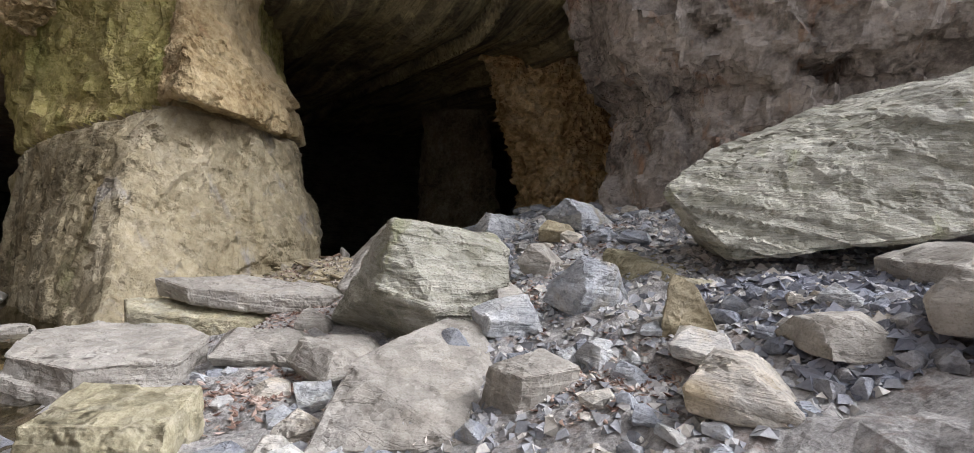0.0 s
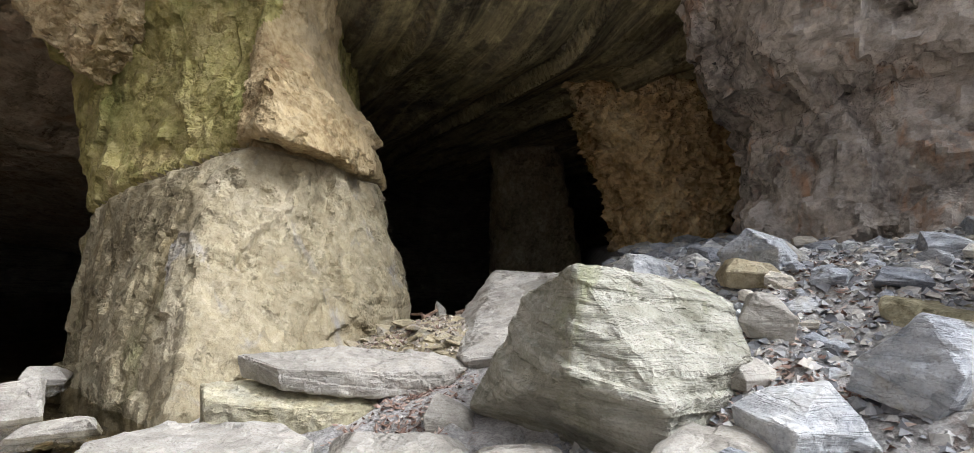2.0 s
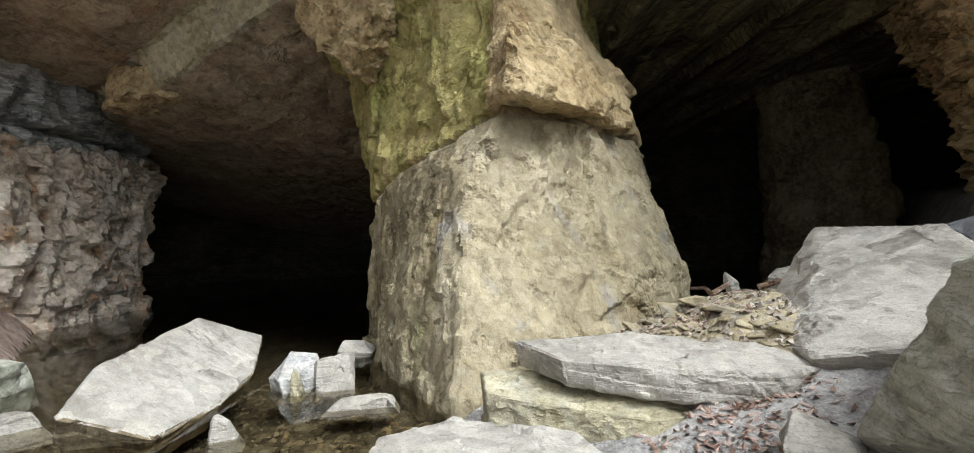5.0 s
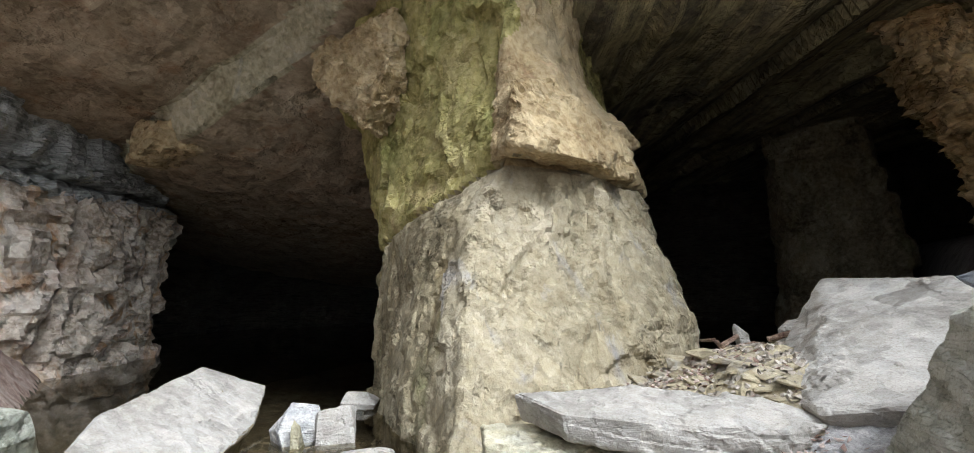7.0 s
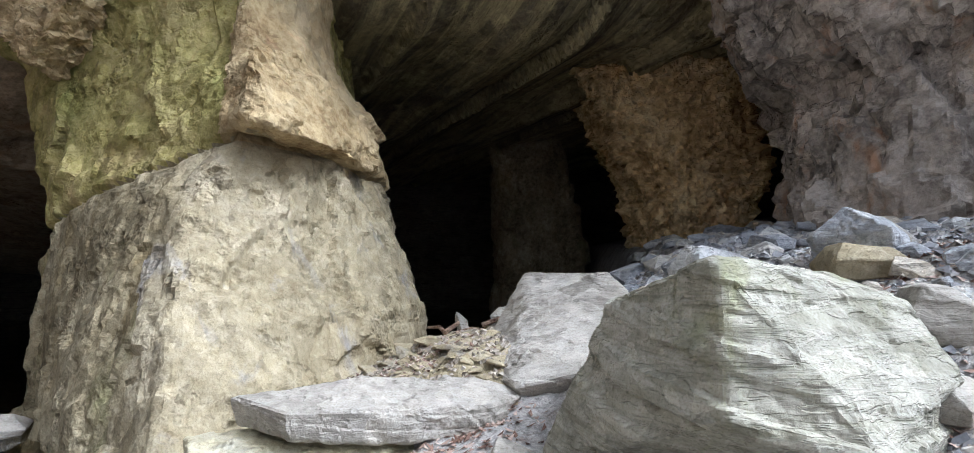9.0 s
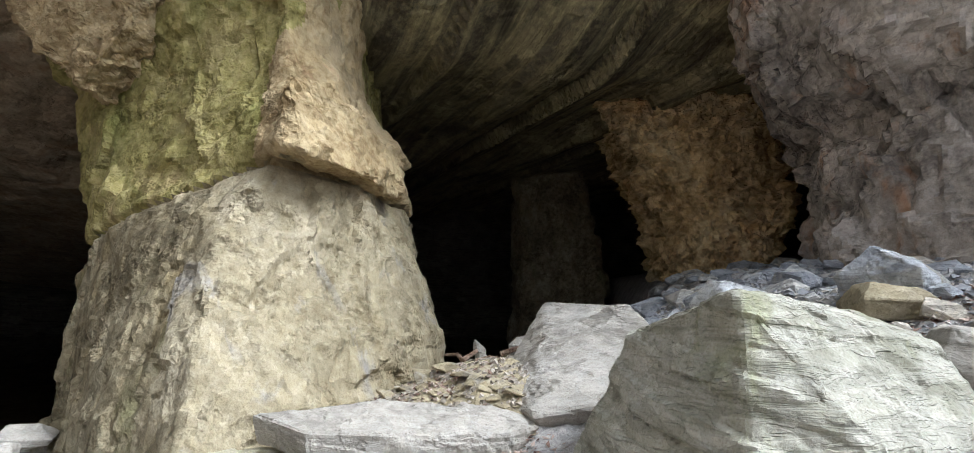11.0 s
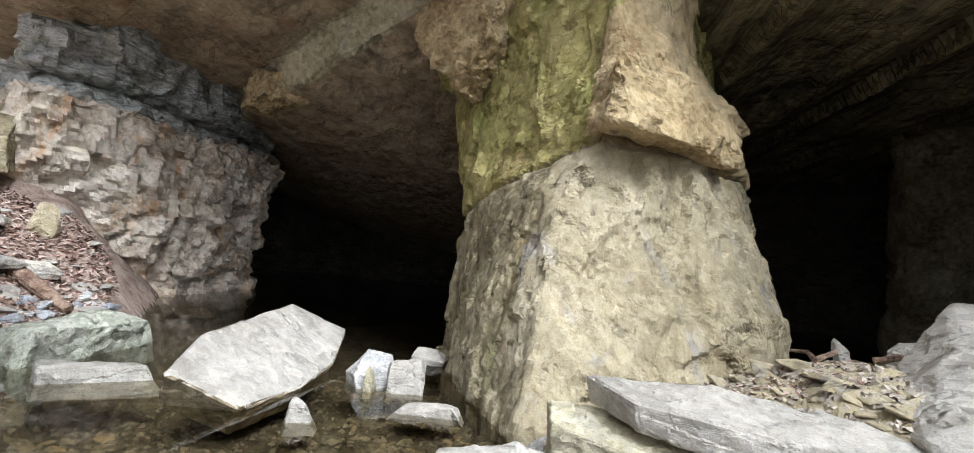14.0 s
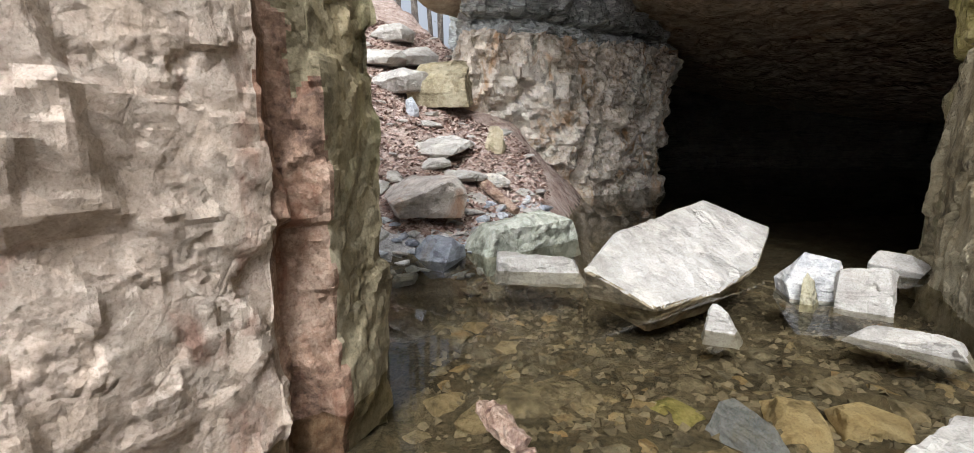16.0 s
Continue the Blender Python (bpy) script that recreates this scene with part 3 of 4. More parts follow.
bulge = part("bulge", hull_bm([Vector(q) for q in ((-9.4, 7.7, 6.0), (-8.9, 7.5, 5.25), (-8.3, 7.5, 4.8), (-7.85, 7.6, 4.25), (-7.2, 7.55, 5.0), (-7.2, 7.7, 6.2), (-9.3, 9.0, 6.0), (-8.0, 9.0, 4.2), (-7.2, 9.0, 5.0))], 0.05, 0.12), M_NOSE, pillar, "orange-tan knob of rock bulging from the pillar", smooth=True)


# ---- roof and back of the cave ----
def lip(x):
    return along([(-24, (3.4,)), (-17, (2.9,)), (-15.7, (2.64,)), (-14.5, (1.75,)), (-13, (1.26,)), (-11, (1.9,)), (-8, (3.4,)), (-6, (4.8,)), (-3, (6.8,)), (0, (8.4,)), (4, (8.6,)), (14, (6.0,))], x)[0]


def ridge(x):
    """The line of the step in the roof over the pool."""
    return 6.65 + 0.7 * smooth01(-12, -9.5, x) + 0.2 * noise.noise(Vector((x * 0.6, 3.1, 0)))


def roof(x, y):
    rz = along([(-20, (4.3,)), (-16, (4.55,)), (-14.1, (4.65,)), (-12, (4.85,)), (-10.6, (5.45,)), (-9.9, (5.9,)), (-8.5, (6.5,)), (-7, (7.1,)), (-4, (8.0,))], x)[0]
    rise = 0.3 + 0.3 * smooth01(-15, -12, x)
    west_z = rz + rise - 0.5 * (1 - smooth01(-13, -10, x)) * (1 - smooth01(2.0, 5.5, y))
    step = smooth01(ridge(x) - 0.08, ridge(x) + 0.2, y)
    west_z += (rz - 0.2 * max(0.0, y - ridge(x)) - west_z) * step
    join = -6.2 - 0.5 * max(0.0, y - 10)
    along_dip = 0.8 * x + 0.6 * y
    bed = (along_dip + 0.35 * noise.noise(Vector((x * 0.18, y * 0.18, 4.0))) + 0.5 * math.sin(along_dip * 1.9)) / 1.7
    k = math.floor(bed)
    tall = 0.34 + 0.3 * noise.noise(Vector((k * 1.7, 0.3, 0)))
    east_z = 6.2 + 0.08 * (along_dip - 6.5) + tall * ((bed - k) - smooth01(0.84, 1.0, bed - k))
    east_z += 2.0 * (1 - smooth01(0.0, 5.0, y - lip(x)))
    return max(0.9, west_z + (east_z - west_z) * smooth01(join - 1.4, join + 1.3, x))


def roof_relief(p):
    u, w = 0.8 * p.x + 0.6 * p.y, -0.6 * p.x + 0.8 * p.y
    q = Vector((u, w * 0.3, 0)) if p.x > -5.5 else Vector((p.x * 0.5, p.y, 0))
    return facet(q, 0.8, 0.06) + facet(q, 2.2, 0.05) + 0.08 * noise.noise(p * 0.6)


def sheet(name, x0, x1, n, m, y0, y1, z, material, amp, label):
    v = []
    for j in range(m + 1):
        for i in range(n + 1):
            x = x0 + (x1 - x0) * i / n
            a = y0(x)
            y = a + (y1 - a) * (j / m) ** 1.3
            p = Vector((x, y, z(x, y)))
            v.append(p + Vector((0, 0, amp * roof_relief(p))))
    k = len(v)
    w = n + 1
    f = [(j * w + i, (j + 1) * w + i, (j + 1) * w + i + 1, j * w + i + 1) for j in range(m) for i in range(n)]
    v += [Vector((p.x, p.y, 11.5 + noise.noise(p * 0.5))) for p in v]
    f += [tuple(k + q for q in reversed(t)) for t in f]
    rim = [j * w for j in range(m + 1)], [j * w + n for j in range(m, -1, -1)], list(range(n, -1, -1)), [m * w + i for i in range(w)]
    for r in rim:
        f += [(a, b, b + k, a + k) for a, b in zip(r, r[1:])]
    return tagged(mesh_object(name, v, f, material, smooth=True), label, "cave roof", kind="structure")


ceiling = sheet("ceiling", -24, 14, 330, 240, lip, 34, roof, M_CEIL, 1.0, "bedded limestone roof of the cave, east part coloured as in shade")
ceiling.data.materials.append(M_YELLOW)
ceiling.data.materials.append(M_SHADEBEDS)
# East of the join the roof wears the shade-dark copy, west the lighter one.
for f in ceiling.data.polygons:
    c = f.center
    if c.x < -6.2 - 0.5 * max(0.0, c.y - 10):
        # Yellowish step face, made paler too: light on it put into colour.
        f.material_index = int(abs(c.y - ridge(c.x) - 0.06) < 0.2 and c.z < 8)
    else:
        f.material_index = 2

# Closes the cave; its unlit depth is painted into the stone colour.
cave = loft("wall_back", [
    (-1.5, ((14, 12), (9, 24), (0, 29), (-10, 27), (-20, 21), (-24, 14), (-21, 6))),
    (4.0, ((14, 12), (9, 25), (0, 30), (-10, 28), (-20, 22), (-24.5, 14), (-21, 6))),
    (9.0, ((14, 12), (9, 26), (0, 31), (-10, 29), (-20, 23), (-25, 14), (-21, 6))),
], M_UNLIT, 0.25, 0.4, 2.5, closed=False)
tagged(cave, "bedded limestone back wall of the cave, coloured dark for unlit depth", "rock wall", kind="structure")

# ---- large fallen blocks ----
boulder("boulder", [(-0.93, 4.9, 1.74), (-0.97, 4.7, 1.06), (-1.68, 5.75, 0.56), (-1.33, 5.7, 1.5), (-0.55, 5.3, 1.73), (-0.02, 5.75, 1.66), (0.2, 5.42, 1.5), (0.25, 5.15, 1.2), (-0.45, 4.57, 0.96),
        (-0.25, 4.9, 0.4), (-1.35, 5.85, 0.25), (-1.1, 6.6, 1.45), (0.1, 6.6, 1.5), (-1.2, 6.6, 0.3), (0.35, 6.4, 0.3), (0.3, 5.3, 0.5)],
        M_BLOCK, "large grey banded limestone block tilted on the rubble", edge=0.036, amp=0.02, layers=0.026)
boulder("boulder", [(1.56, 4.86, 2.2), (2.11, 4.5, 1.6), (3.72, 4.2, 2.0), (4.0, 4.6, 3.3), (3.5, 5.6, 3.4), (2.2, 5.6, 2.8), (6.5, 4.6, 4.2), (6.2, 3.8, 2.6), (2.3, 5.8, 1.7), (6.4, 6, 3.0)],
        M_BLOCK, "huge tilted slab of yellowish banded limestone on rubble", edge=0.06, amp=0.03, layers=0.04, seed=2)
boulder("boulder", prism([(-1.97, 9.15, 1.70), (-0.98, 8.4, 1.71), (-0.75, 7.6, 1.35), (-1.2, 6.75, 0.9), (-1.93, 6.6, 0.78), (-2.3, 7.43, 0.74), (-2.36, 7.95, 0.95)], (0.15, 0.3, -0.5), 0.95), M_SLAB, "pale grey slab leaning on the rubble", edge=0.05, amp=0.014, seed=3, warp=0.006)
boulder("rock_ledge", prism([(-3.95, 6.0, 0.8), (-3.2, 6.5, 0.88), (-2.3, 7.0, 0.8), (-1.8, 6.75, 0.72), (-2.1, 6.4, 0.68), (-2.8, 6.05, 0.72), (-3.4, 5.8, 0.76)], (0.02, 0.05, -0.23), 1.0), M_SLAB, "flat grey stone ledge slab beside the pillar", edge=0.04, amp=0.02, layers=0.02, seed=4)
boulder("rock_ledge", prism([(-4.2, 5.9, 0.55), (-3.0, 6.6, 0.6), (-2.5, 6.3, 0.42), (-2.8, 5.95, 0.4), (-3.9, 5.55, 0.5)], (0, 0, -0.4), 1.0), M_YELLOW, "yellowish stone slab under the ledge", edge=0.045, amp=0.025, seed=5)
boulder("boulder", prism([(-3.8, 4.1, 0.38), (-4.12, 4.7, 0.42), (-3.92, 5.2, 0.45), (-3.1, 5.4, 0.44), (-2.7, 5.1, 0.42), (-2.6, 4.5, 0.38), (-3.1, 4.0, 0.36)], (0, 0, -0.45), 1.05), M_SLAB, "flat pale grey slab at the water's edge", edge=0.045, amp=0.02, layers=0.02, seed=6)
# Sides and underside darker than the top: shade put into the colour.
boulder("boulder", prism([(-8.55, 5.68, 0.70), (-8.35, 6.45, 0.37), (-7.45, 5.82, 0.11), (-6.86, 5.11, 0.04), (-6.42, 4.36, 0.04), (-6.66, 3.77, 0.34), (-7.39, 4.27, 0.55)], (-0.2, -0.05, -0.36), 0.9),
        M_SLAB, "large tilted pale slab standing in the pool", edge=0.05, amp=0.012, layers=0.02, seed=7, side=M_BED_AND_SHADE, warp=0.006)
boulder("boulder", prism([(-2.6, 3.5, 0.45), (-1.85, 3.6, 0.46), (-1.75, 3.1, 0.4), (-2.5, 2.95, 0.38)], (0, 0, -0.4), 1.1), M_YELLOW, "yellowish squared block lying on the ground", edge=0.045, amp=0.02, seed=8)
boulder("boulder", [(-0.84, 3.55, 0.75), (0.02, 4.54, 0.9), (-0.3, 4.6, 0.9), (-0.95, 3.1, 0.3), (0.0, 3.0, 0.5), (0.2, 4.2, 0.6), (-0.9, 4.2, 0.6), (-0.9, 4.4, 0.2), (0.2, 4.4, 0.3)], M_SLAB, "long grey-green wedge of broken limestone", edge=0.045, amp=0.02, layers=0.03, seed=9)


# ---- loose stones ----
from mathutils.bvhtree import BVHTree

LAND = BVHTree.FromPolygons([Vector(v) for v in gv], gf)
rng = random.Random(11)


def land(x, y):
    hit = LAND.ray_cast(Vector((x, y, 30)), Vector((0, 0, -1)))[0]
    return hit.z if hit else 0.0


def stone_points(r, w, d, h, flat=0.0, sharp=0):
    """Corners of a broken stone about the origin, resting on z = 0."""
    pts = []
    shear = Vector((r.uniform(-0.2, 0.2) * w, r.uniform(-0.2, 0.2) * d, 0)) * (0.3 if flat else 1)
    for sx in (-1, 1):
        for sy in (-1, 1):
            pts.append(Vector((sx * w / 2 * r.uniform(0.7, 1.0), sy * d / 2 * r.uniform(0.7, 1.0), 0)))
            pts.append(Vector((sx * w / 2 * r.uniform(0.85, 1.08), sy * d / 2 * r.uniform(0.85, 1.08), h * r.uniform(0.25, 0.55))))
    if sharp:
        a = r.uniform(0, math.pi)
        for q in (-0.3, 0.28):
            pts.append(Vector((math.cos(a) * q * w, math.sin(a) * q * d, h * r.uniform(0.75, 1.05))) + shear)
    else:
        for k in range(r.choice((4, 5))):
            a = k * math.tau / 5 + r.uniform(-0.5, 0.5)
            q = (0.46 if flat else 0.36) * r.uniform(0.75, 1.1)
            pts.append(Vector((math.cos(a) * q * w, math.sin(a) * q * d, h * r.uniform(0.8 if flat else 0.65, 1.05))) + shear)
    return pts


def stone(at, w, h, material, label, seed, turn=0.0, depth=0.8, lean=0.0, group="", flat=0.0, sharp=0, name="rock", edge=None):
    r = random.Random(seed)
    ob = part(name, hull_bm(stone_points(r, w, w * depth, h, flat, sharp), edge or max(0.025, w / 22), w * 0.022, 0.012 * w ** 0.5, seed * 0.37), material, smooth=True)
    ob.matrix_world = pose(*at, lean, lean * 0.4, turn)
    return tagged(ob, label, "rock", group)


PLACED = []
for x, y, z, w, h, mat, text, opts in (
    (0.85, 4.65, 0.72, 0.58, 0.50, M_RUBBLE, "blue-grey wedge-shaped stone with a fresh pale face", dict(lean=12, sharp=1)),
    (1.45, 3.75, 0.92, 0.42, 0.46, M_PALE, "squared tan stone standing upright on the rubble", {}),
    (0.2, 4.5, 0.62, 0.5, 0.34, M_RUBBLE, "dark grey angular stone beside a pale block", {}),
    (-2.05, 5.1, 0.05, 1.05, 0.36, M_SLAB, "grey-green triangular stone with cracked faces", dict(turn=20, depth=0.7, sharp=1)),
    (-1.85, 5.65, 0.18, 0.42, 0.26, M_SLAB, "small whitish stone under the ledge", {}),
    (1.2, 7.5, 1.6, 0.85, 0.42, M_RUBBLE, "blue-grey veined stone near the rock wall", {}),
    (0.85, 7.0, 1.5, 0.62, 0.28, M_PALE, "yellowish layered stone on the rubble", dict(flat=1)),
    (0.05, 8.2, 1.55, 0.7, 0.5, M_RUBBLE, "plain grey stone on the rubble crest", {}),
    (1.4, 2.8, 0.42, 0.70, 0.24, M_RUBBLE, "dark grey sloping stone on the rubble", dict(depth=0.7)),
    (2.0, 3.0, 0.5, 0.6, 0.24, M_SLAB, "pale flat-topped stone on the rubble", {}),
    (2.6, 2.75, 0.6, 0.75, 0.30, M_SLAB, "pale grey sloping stone on the rubble", {}),
    (3.35, 3.75, 0.95, 0.95, 0.36, M_SLAB, "pale rounded stone among blue-grey gravel", {}),
    (0.2, 5.2, 0.85, 0.36, 0.24, M_SLAB, "mossy yellow-green stone beside a large block", {}),
    (0.55, 5.75, 0.75, 0.5, 0.36, M_SLAB, "tan stone on the debris slope", {}),
    (-0.15, 4.15, 0.35, 0.3, 0.32, M_RUBBLE, "small blue-grey stone leaning on a block", {}),
    (-1.2, 4.6, 0.12, 0.8, 0.32, M_SLAB, "grey flat stone in front of the banded block", dict(flat=1)),
    (-2.3, 9.8, 0.9, 0.45, 0.42, M_SLAB, "pale stone beside the leaning slab", {}),
    (-7.5, 7.4, -0.02, 0.5, 0.24, M_SLAB, "grey stone by the foot of the pillar", {}),
    (-6.85, 5.95, -0.05, 0.5, 0.45, M_RUBBLE, "brownish pointed stone behind the tilted slab", dict(sharp=1)),
    (-9.6, 2.0, 0.15, 1.3, 0.62, M_GREY, "dark grey rough boulder on the bank", {}),
    (-8.7, 2.3, -0.05, 0.6, 0.36, M_RUBBLE, "grey leaning stone at the pool's edge", dict(lean=15)),
    (-11.5, 2.15, 1.0, 1.2, 0.16, M_SLAB, "flat grey slab lying on the leaf litter", dict(flat=1, lean=14, turn=60)),
    (-13.6, 1.4, 1.85, 1.5, 0.5, M_SLAB, "broad tan boulder on the leafy slope", dict(flat=1)),
    (-12.0, 3.2, 1.0, 0.4, 0.55, M_PALE, "pale upright stone in the leaf litter", dict(depth=0.5)),
    (-10.8, 2.6, 0.65, 0.75, 0.16, M_SLAB, "flat grey slab on the leafy slope", dict(flat=1)),
    (-16.5, 0.7, 3.6, 1.0, 0.55, M_SLAB, "tan boulder high on the leafy slope", {}),
    (-11.0, 2.15, 0.8, 0.6, 0.15, M_SLAB, "thin grey slab on the leafy slope", dict(flat=1, lean=12)),
    (-12.5, 1.6, 1.5, 0.28, 0.42, M_RUBBLE, "small dark stone standing on end", dict(depth=0.5)),
    (-10.9, 3.2, 0.7, 0.42, 0.28, M_RUBBLE, "blue-grey stone on the leafy slope", {}),
    (-15.2, 1.4, 2.9, 1.1, 0.5, M_SLAB, "weathered tan boulder on the slope", {}),
    (-14.6, 0.6, 2.6, 1.3, 0.4, M_SLAB, "flat tan boulder on the slope", dict(flat=1)),
    (-5.1, 4.75, -0.34, 0.62, 0.2, M_NOSE, "flat yellow stone under the water", dict(flat=1, depth=0.55, turn=-25)),
    (-4.9, 4.35, -0.30, 0.46, 0.26, M_RUBBLE, "dark blue-grey stone breaking the water", dict(depth=0.4, flat=1, turn=20)),
    (-5.62, 3.3, -0.42, 0.75, 0.16, M_BED_AND_SHADE, "broad brown slab on the pool bed", dict(flat=1)),
    (-5.3, 4.1, -0.36, 0.42, 0.18, M_OLIVE, "greenish stone on the pool bed", {}),
    (-5.0, 5.15, -0.3, 0.4, 0.18, M_NOSE, "yellow stone under shallow water", dict(flat=1)),
    (-4.25, 5.4, 0.0, 0.55, 0.26, M_SLAB, "pale angular stone beside the pillar's foot", dict(depth=0.6)),
    (-4.45, 2.95, -0.2, 0.3, 0.23, M_PALE, "pale greenish stone at the pool's edge", {}),
):
    PLACED.append((x, y, w * 0.5))
    stone((x, y, land(x, y) - 0.04 if x > -4.5 or x < -9 else z), w, h, mat, text, len(PLACED) + 3, **{"turn": 37 * len(PLACED) % 90, **opts})



def squared(at, length, depth, tall, turn, material, label, seed, lean=0.0, side=None, taper=0.85):
    """A broken stone with flat, squared faces: length runs along turn, lean tips it about its length."""
    r = random.Random(seed)
    pts = []
    for sx in (-1, 1):
        for sy in (-1, 1):
            for up in (0, 1):
                q = taper if up else 1.0
                pts.append(Vector((sx * length / 2 * q * r.uniform(0.68, 1.1), sy * depth / 2 * q * r.uniform(0.65, 1.12), tall * up * r.uniform(0.62, 1.12))))
    pts.append(Vector((length * r.uniform(-0.3, 0.3), 0, tall * 1.06)))
    m = pose(*at, lean, 0, turn)
    return boulder("rock", [m @ p for p in pts], material, label, edge=max(0.025, length / 22), amp=0.012 + 0.006 * length, layers=0.01, seed=seed, side=side, warp=0.01)


squared((-6.42, 6.16, -0.08), 0.5, 0.26, 0.42, 52, M_SLAB, "whitish squared stone at the water's edge", 301, lean=-14)
squared((-5.68, 5.95, -0.07), 0.74, 0.34, 0.17, 40, M_SLAB, "whitish flat stone at the water's edge", 302, lean=-8)
squared((-6.62, 5.82, -0.06), 0.16, 0.2, 0.36, 45, M_YELLOW, "small tan stone standing on end", 303, lean=12, taper=0.6)
squared((-6.05, 4.72, -0.12), 0.3, 0.2, 0.30, 60, M_SLAB, "pale pointed stone standing in the pool", 304, taper=0.45)
squared((-8.0, 3.5, -0.16), 1.15, 0.42, 0.30, 78, M_SLAB, "pale flat stone just above the water", 305)
squared((-9.35, 3.42, -0.2), 1.95, 0.8, 0.66, 125, M_MOSSY, "pale stone with a green algae waterline", 306, lean=16, taper=0.75)
squared((-13.35, 2.15, 2.2), 1.5, 1.0, 0.85, 75, M_PILLAR, "large tan block jammed against the rock wall", 307, lean=10, taper=0.9)
squared((-2.74, 9.75, 0.5), 0.34, 0.16, 0.66, 60, M_SLAB, "bluish stone standing on edge behind the ledge", 318, lean=-24, taper=0.55)
squared((0.38, 3.42, 0.40), 0.56, 0.44, 0.50, 35, M_SLAB, "rough pale grey broken stone on the slope", 309, lean=8)
boulder("rock", [(1.2, 5.55, 1.62), (1.8, 5.6, 1.6), (2.05, 4.55, 1.42), (1.87, 4.27, 1.36), (1.12, 5.15, 0.98), (1.6, 4.2, 0.9), (2.1, 4.4, 0.8), (1.6, 5.9, 0.8)], M_YELLOW, "large tan block half buried in rubble", edge=0.05, amp=0.02, layers=0.02, seed=31)

BLOCKS = [(1.6, 4.9, 0.7), (0.38, 3.42, 0.3), (-0.7, 5.4, 1.1), (2.6, 4.9, 1.2), (-1.5, 8.0, 1.0), (-3.0, 6.3, 0.9), (-3.35, 4.7, 0.75), (-7.6, 5.1, 1.1), (-2.2, 3.3, 0.5), (-0.4, 3.8, 0.6)]


def free(x, y, r):
    return all((x - a) ** 2 + (y - b) ** 2 > (c + r * 0.5) ** 2 for a, b, c in BLOCKS) and all((x - a) ** 2 + (y - b) ** 2 > (0.7 * c + r * 0.4) ** 2 for a, b, c in PLACED)


def seeds(material, count, w, tall, flat, first):
    """A few stones of one kind; their meshes are shared by the scattered ones."""
    out = []
    for k in range(count):
        r = random.Random(first + k)
        bm = hull_bm(stone_points(r, w, w * r.uniform(0.6, 0.95), w * tall * r.uniform(0.7, 1.2), flat), w / 5, w * 0.03, 0, first + k)
        me = bpy.data.meshes.new("rock")
        bm.to_mesh(me)
        bm.free()
        me.materials.append(material)
        out.append(me)
    return out


def scatter(name, meshes, count, spot, lo, hi, label, group, sink=0.25):
    made = 0
    while made < count:
        x, y = spot()
        s = lo * (hi / lo) ** (rng.random() ** 1.7)
        if not free(x, y, s):
            continue
        ob = new(name, rng.choice(meshes))
        ob.matrix_world = pose(x, y, land(x, y) - sink * s * 0.4, rng.uniform(-18, 18), rng.uniform(-18, 18), rng.uniform(0, 360)) @ Matrix.Diagonal((s, s, s, 1))
        tagged(ob, label, "rock", group)
        PLACED.append((x, y, s * 0.5))
        made += 1


def slope_spot():
    while True:
        x, y = rng.uniform(-3.2, 4.2), rng.uniform(2.0, 10.5)
        if x > shore(y) + 0.3 and not (x < -1.2 and (2.0 < y < 3.0 or y > 6.0)) and (x - 0) * 0.3 + 2.0 < y:
            return x, y


def crest_spot():
    while True:
        x, y = slope_spot()
        if x > -1.1:
            return x, y


def flake_spot():
    return rng.uniform(-3.9, -2.0), rng.uniform(6.9, 9.6)


def dark_spot():
    return rng.uniform(1.7, 5.0), rng.uniform(2.6, 4.4)


def hill_spot():
    while True:
        x, y = rng.uniform(-18, -9), rng.uniform(-1.5, 4.2)
        u = -0.85 * (x + 9.0) - 0.53 * (y - 2.9)
        if u > 0.2 and 4.1 - 0.3 * (max(x, -15.0) + 9.9) - y > 0.4 and (x > -13 or y < 2.4):
            return x, y


def inner_spot():
    return rng.uniform(-0.6, 3.2), rng.uniform(10.0, 14.0)


def bank_spot():
    a = rng.random()
    return -7.9 - 2.0 * a + rng.uniform(-0.9, 0.3), 1.5 + 2.4 * a + rng.uniform(-0.6, 0.2)


def bed_spot():
    while True:
        x, y = rng.uniform(-9.0, -3.4), rng.uniform(2.4, 7.2)
        if x < shore(y) + 0.2 and land(x, y) < 0.02 and (y - 6.0) < -0.62 * (x + 4.6):
            return x, y


scatter("rock", seeds(M_RUBBLE, 9, 1.0, 0.55, 0, 100), 290, slope_spot, 0.13, 0.50, "angular grey limestone piece on the debris slope", "loose stones on the debris slope")
scatter("stone_flake", seeds(M_PALE, 5, 1.0, 0.20, 1, 140), 130, flake_spot, 0.14, 0.6, "thin tan stone flake beside the pillar", "flakes beside the pillar")
scatter("broken_stone", seeds(M_GRAVEL, 6, 1.0, 0.6, 0, 160), 170, dark_spot, 0.10, 0.34, "dark blue-grey broken stone under the huge slab", "dark stones under the huge slab")
scatter("flat_stone", seeds(M_SLAB, 6, 1.0, 0.22, 1, 180), 110, hill_spot, 0.18, 0.8, "flat grey stone lying in leaf litter", "stones on the leafy slope")
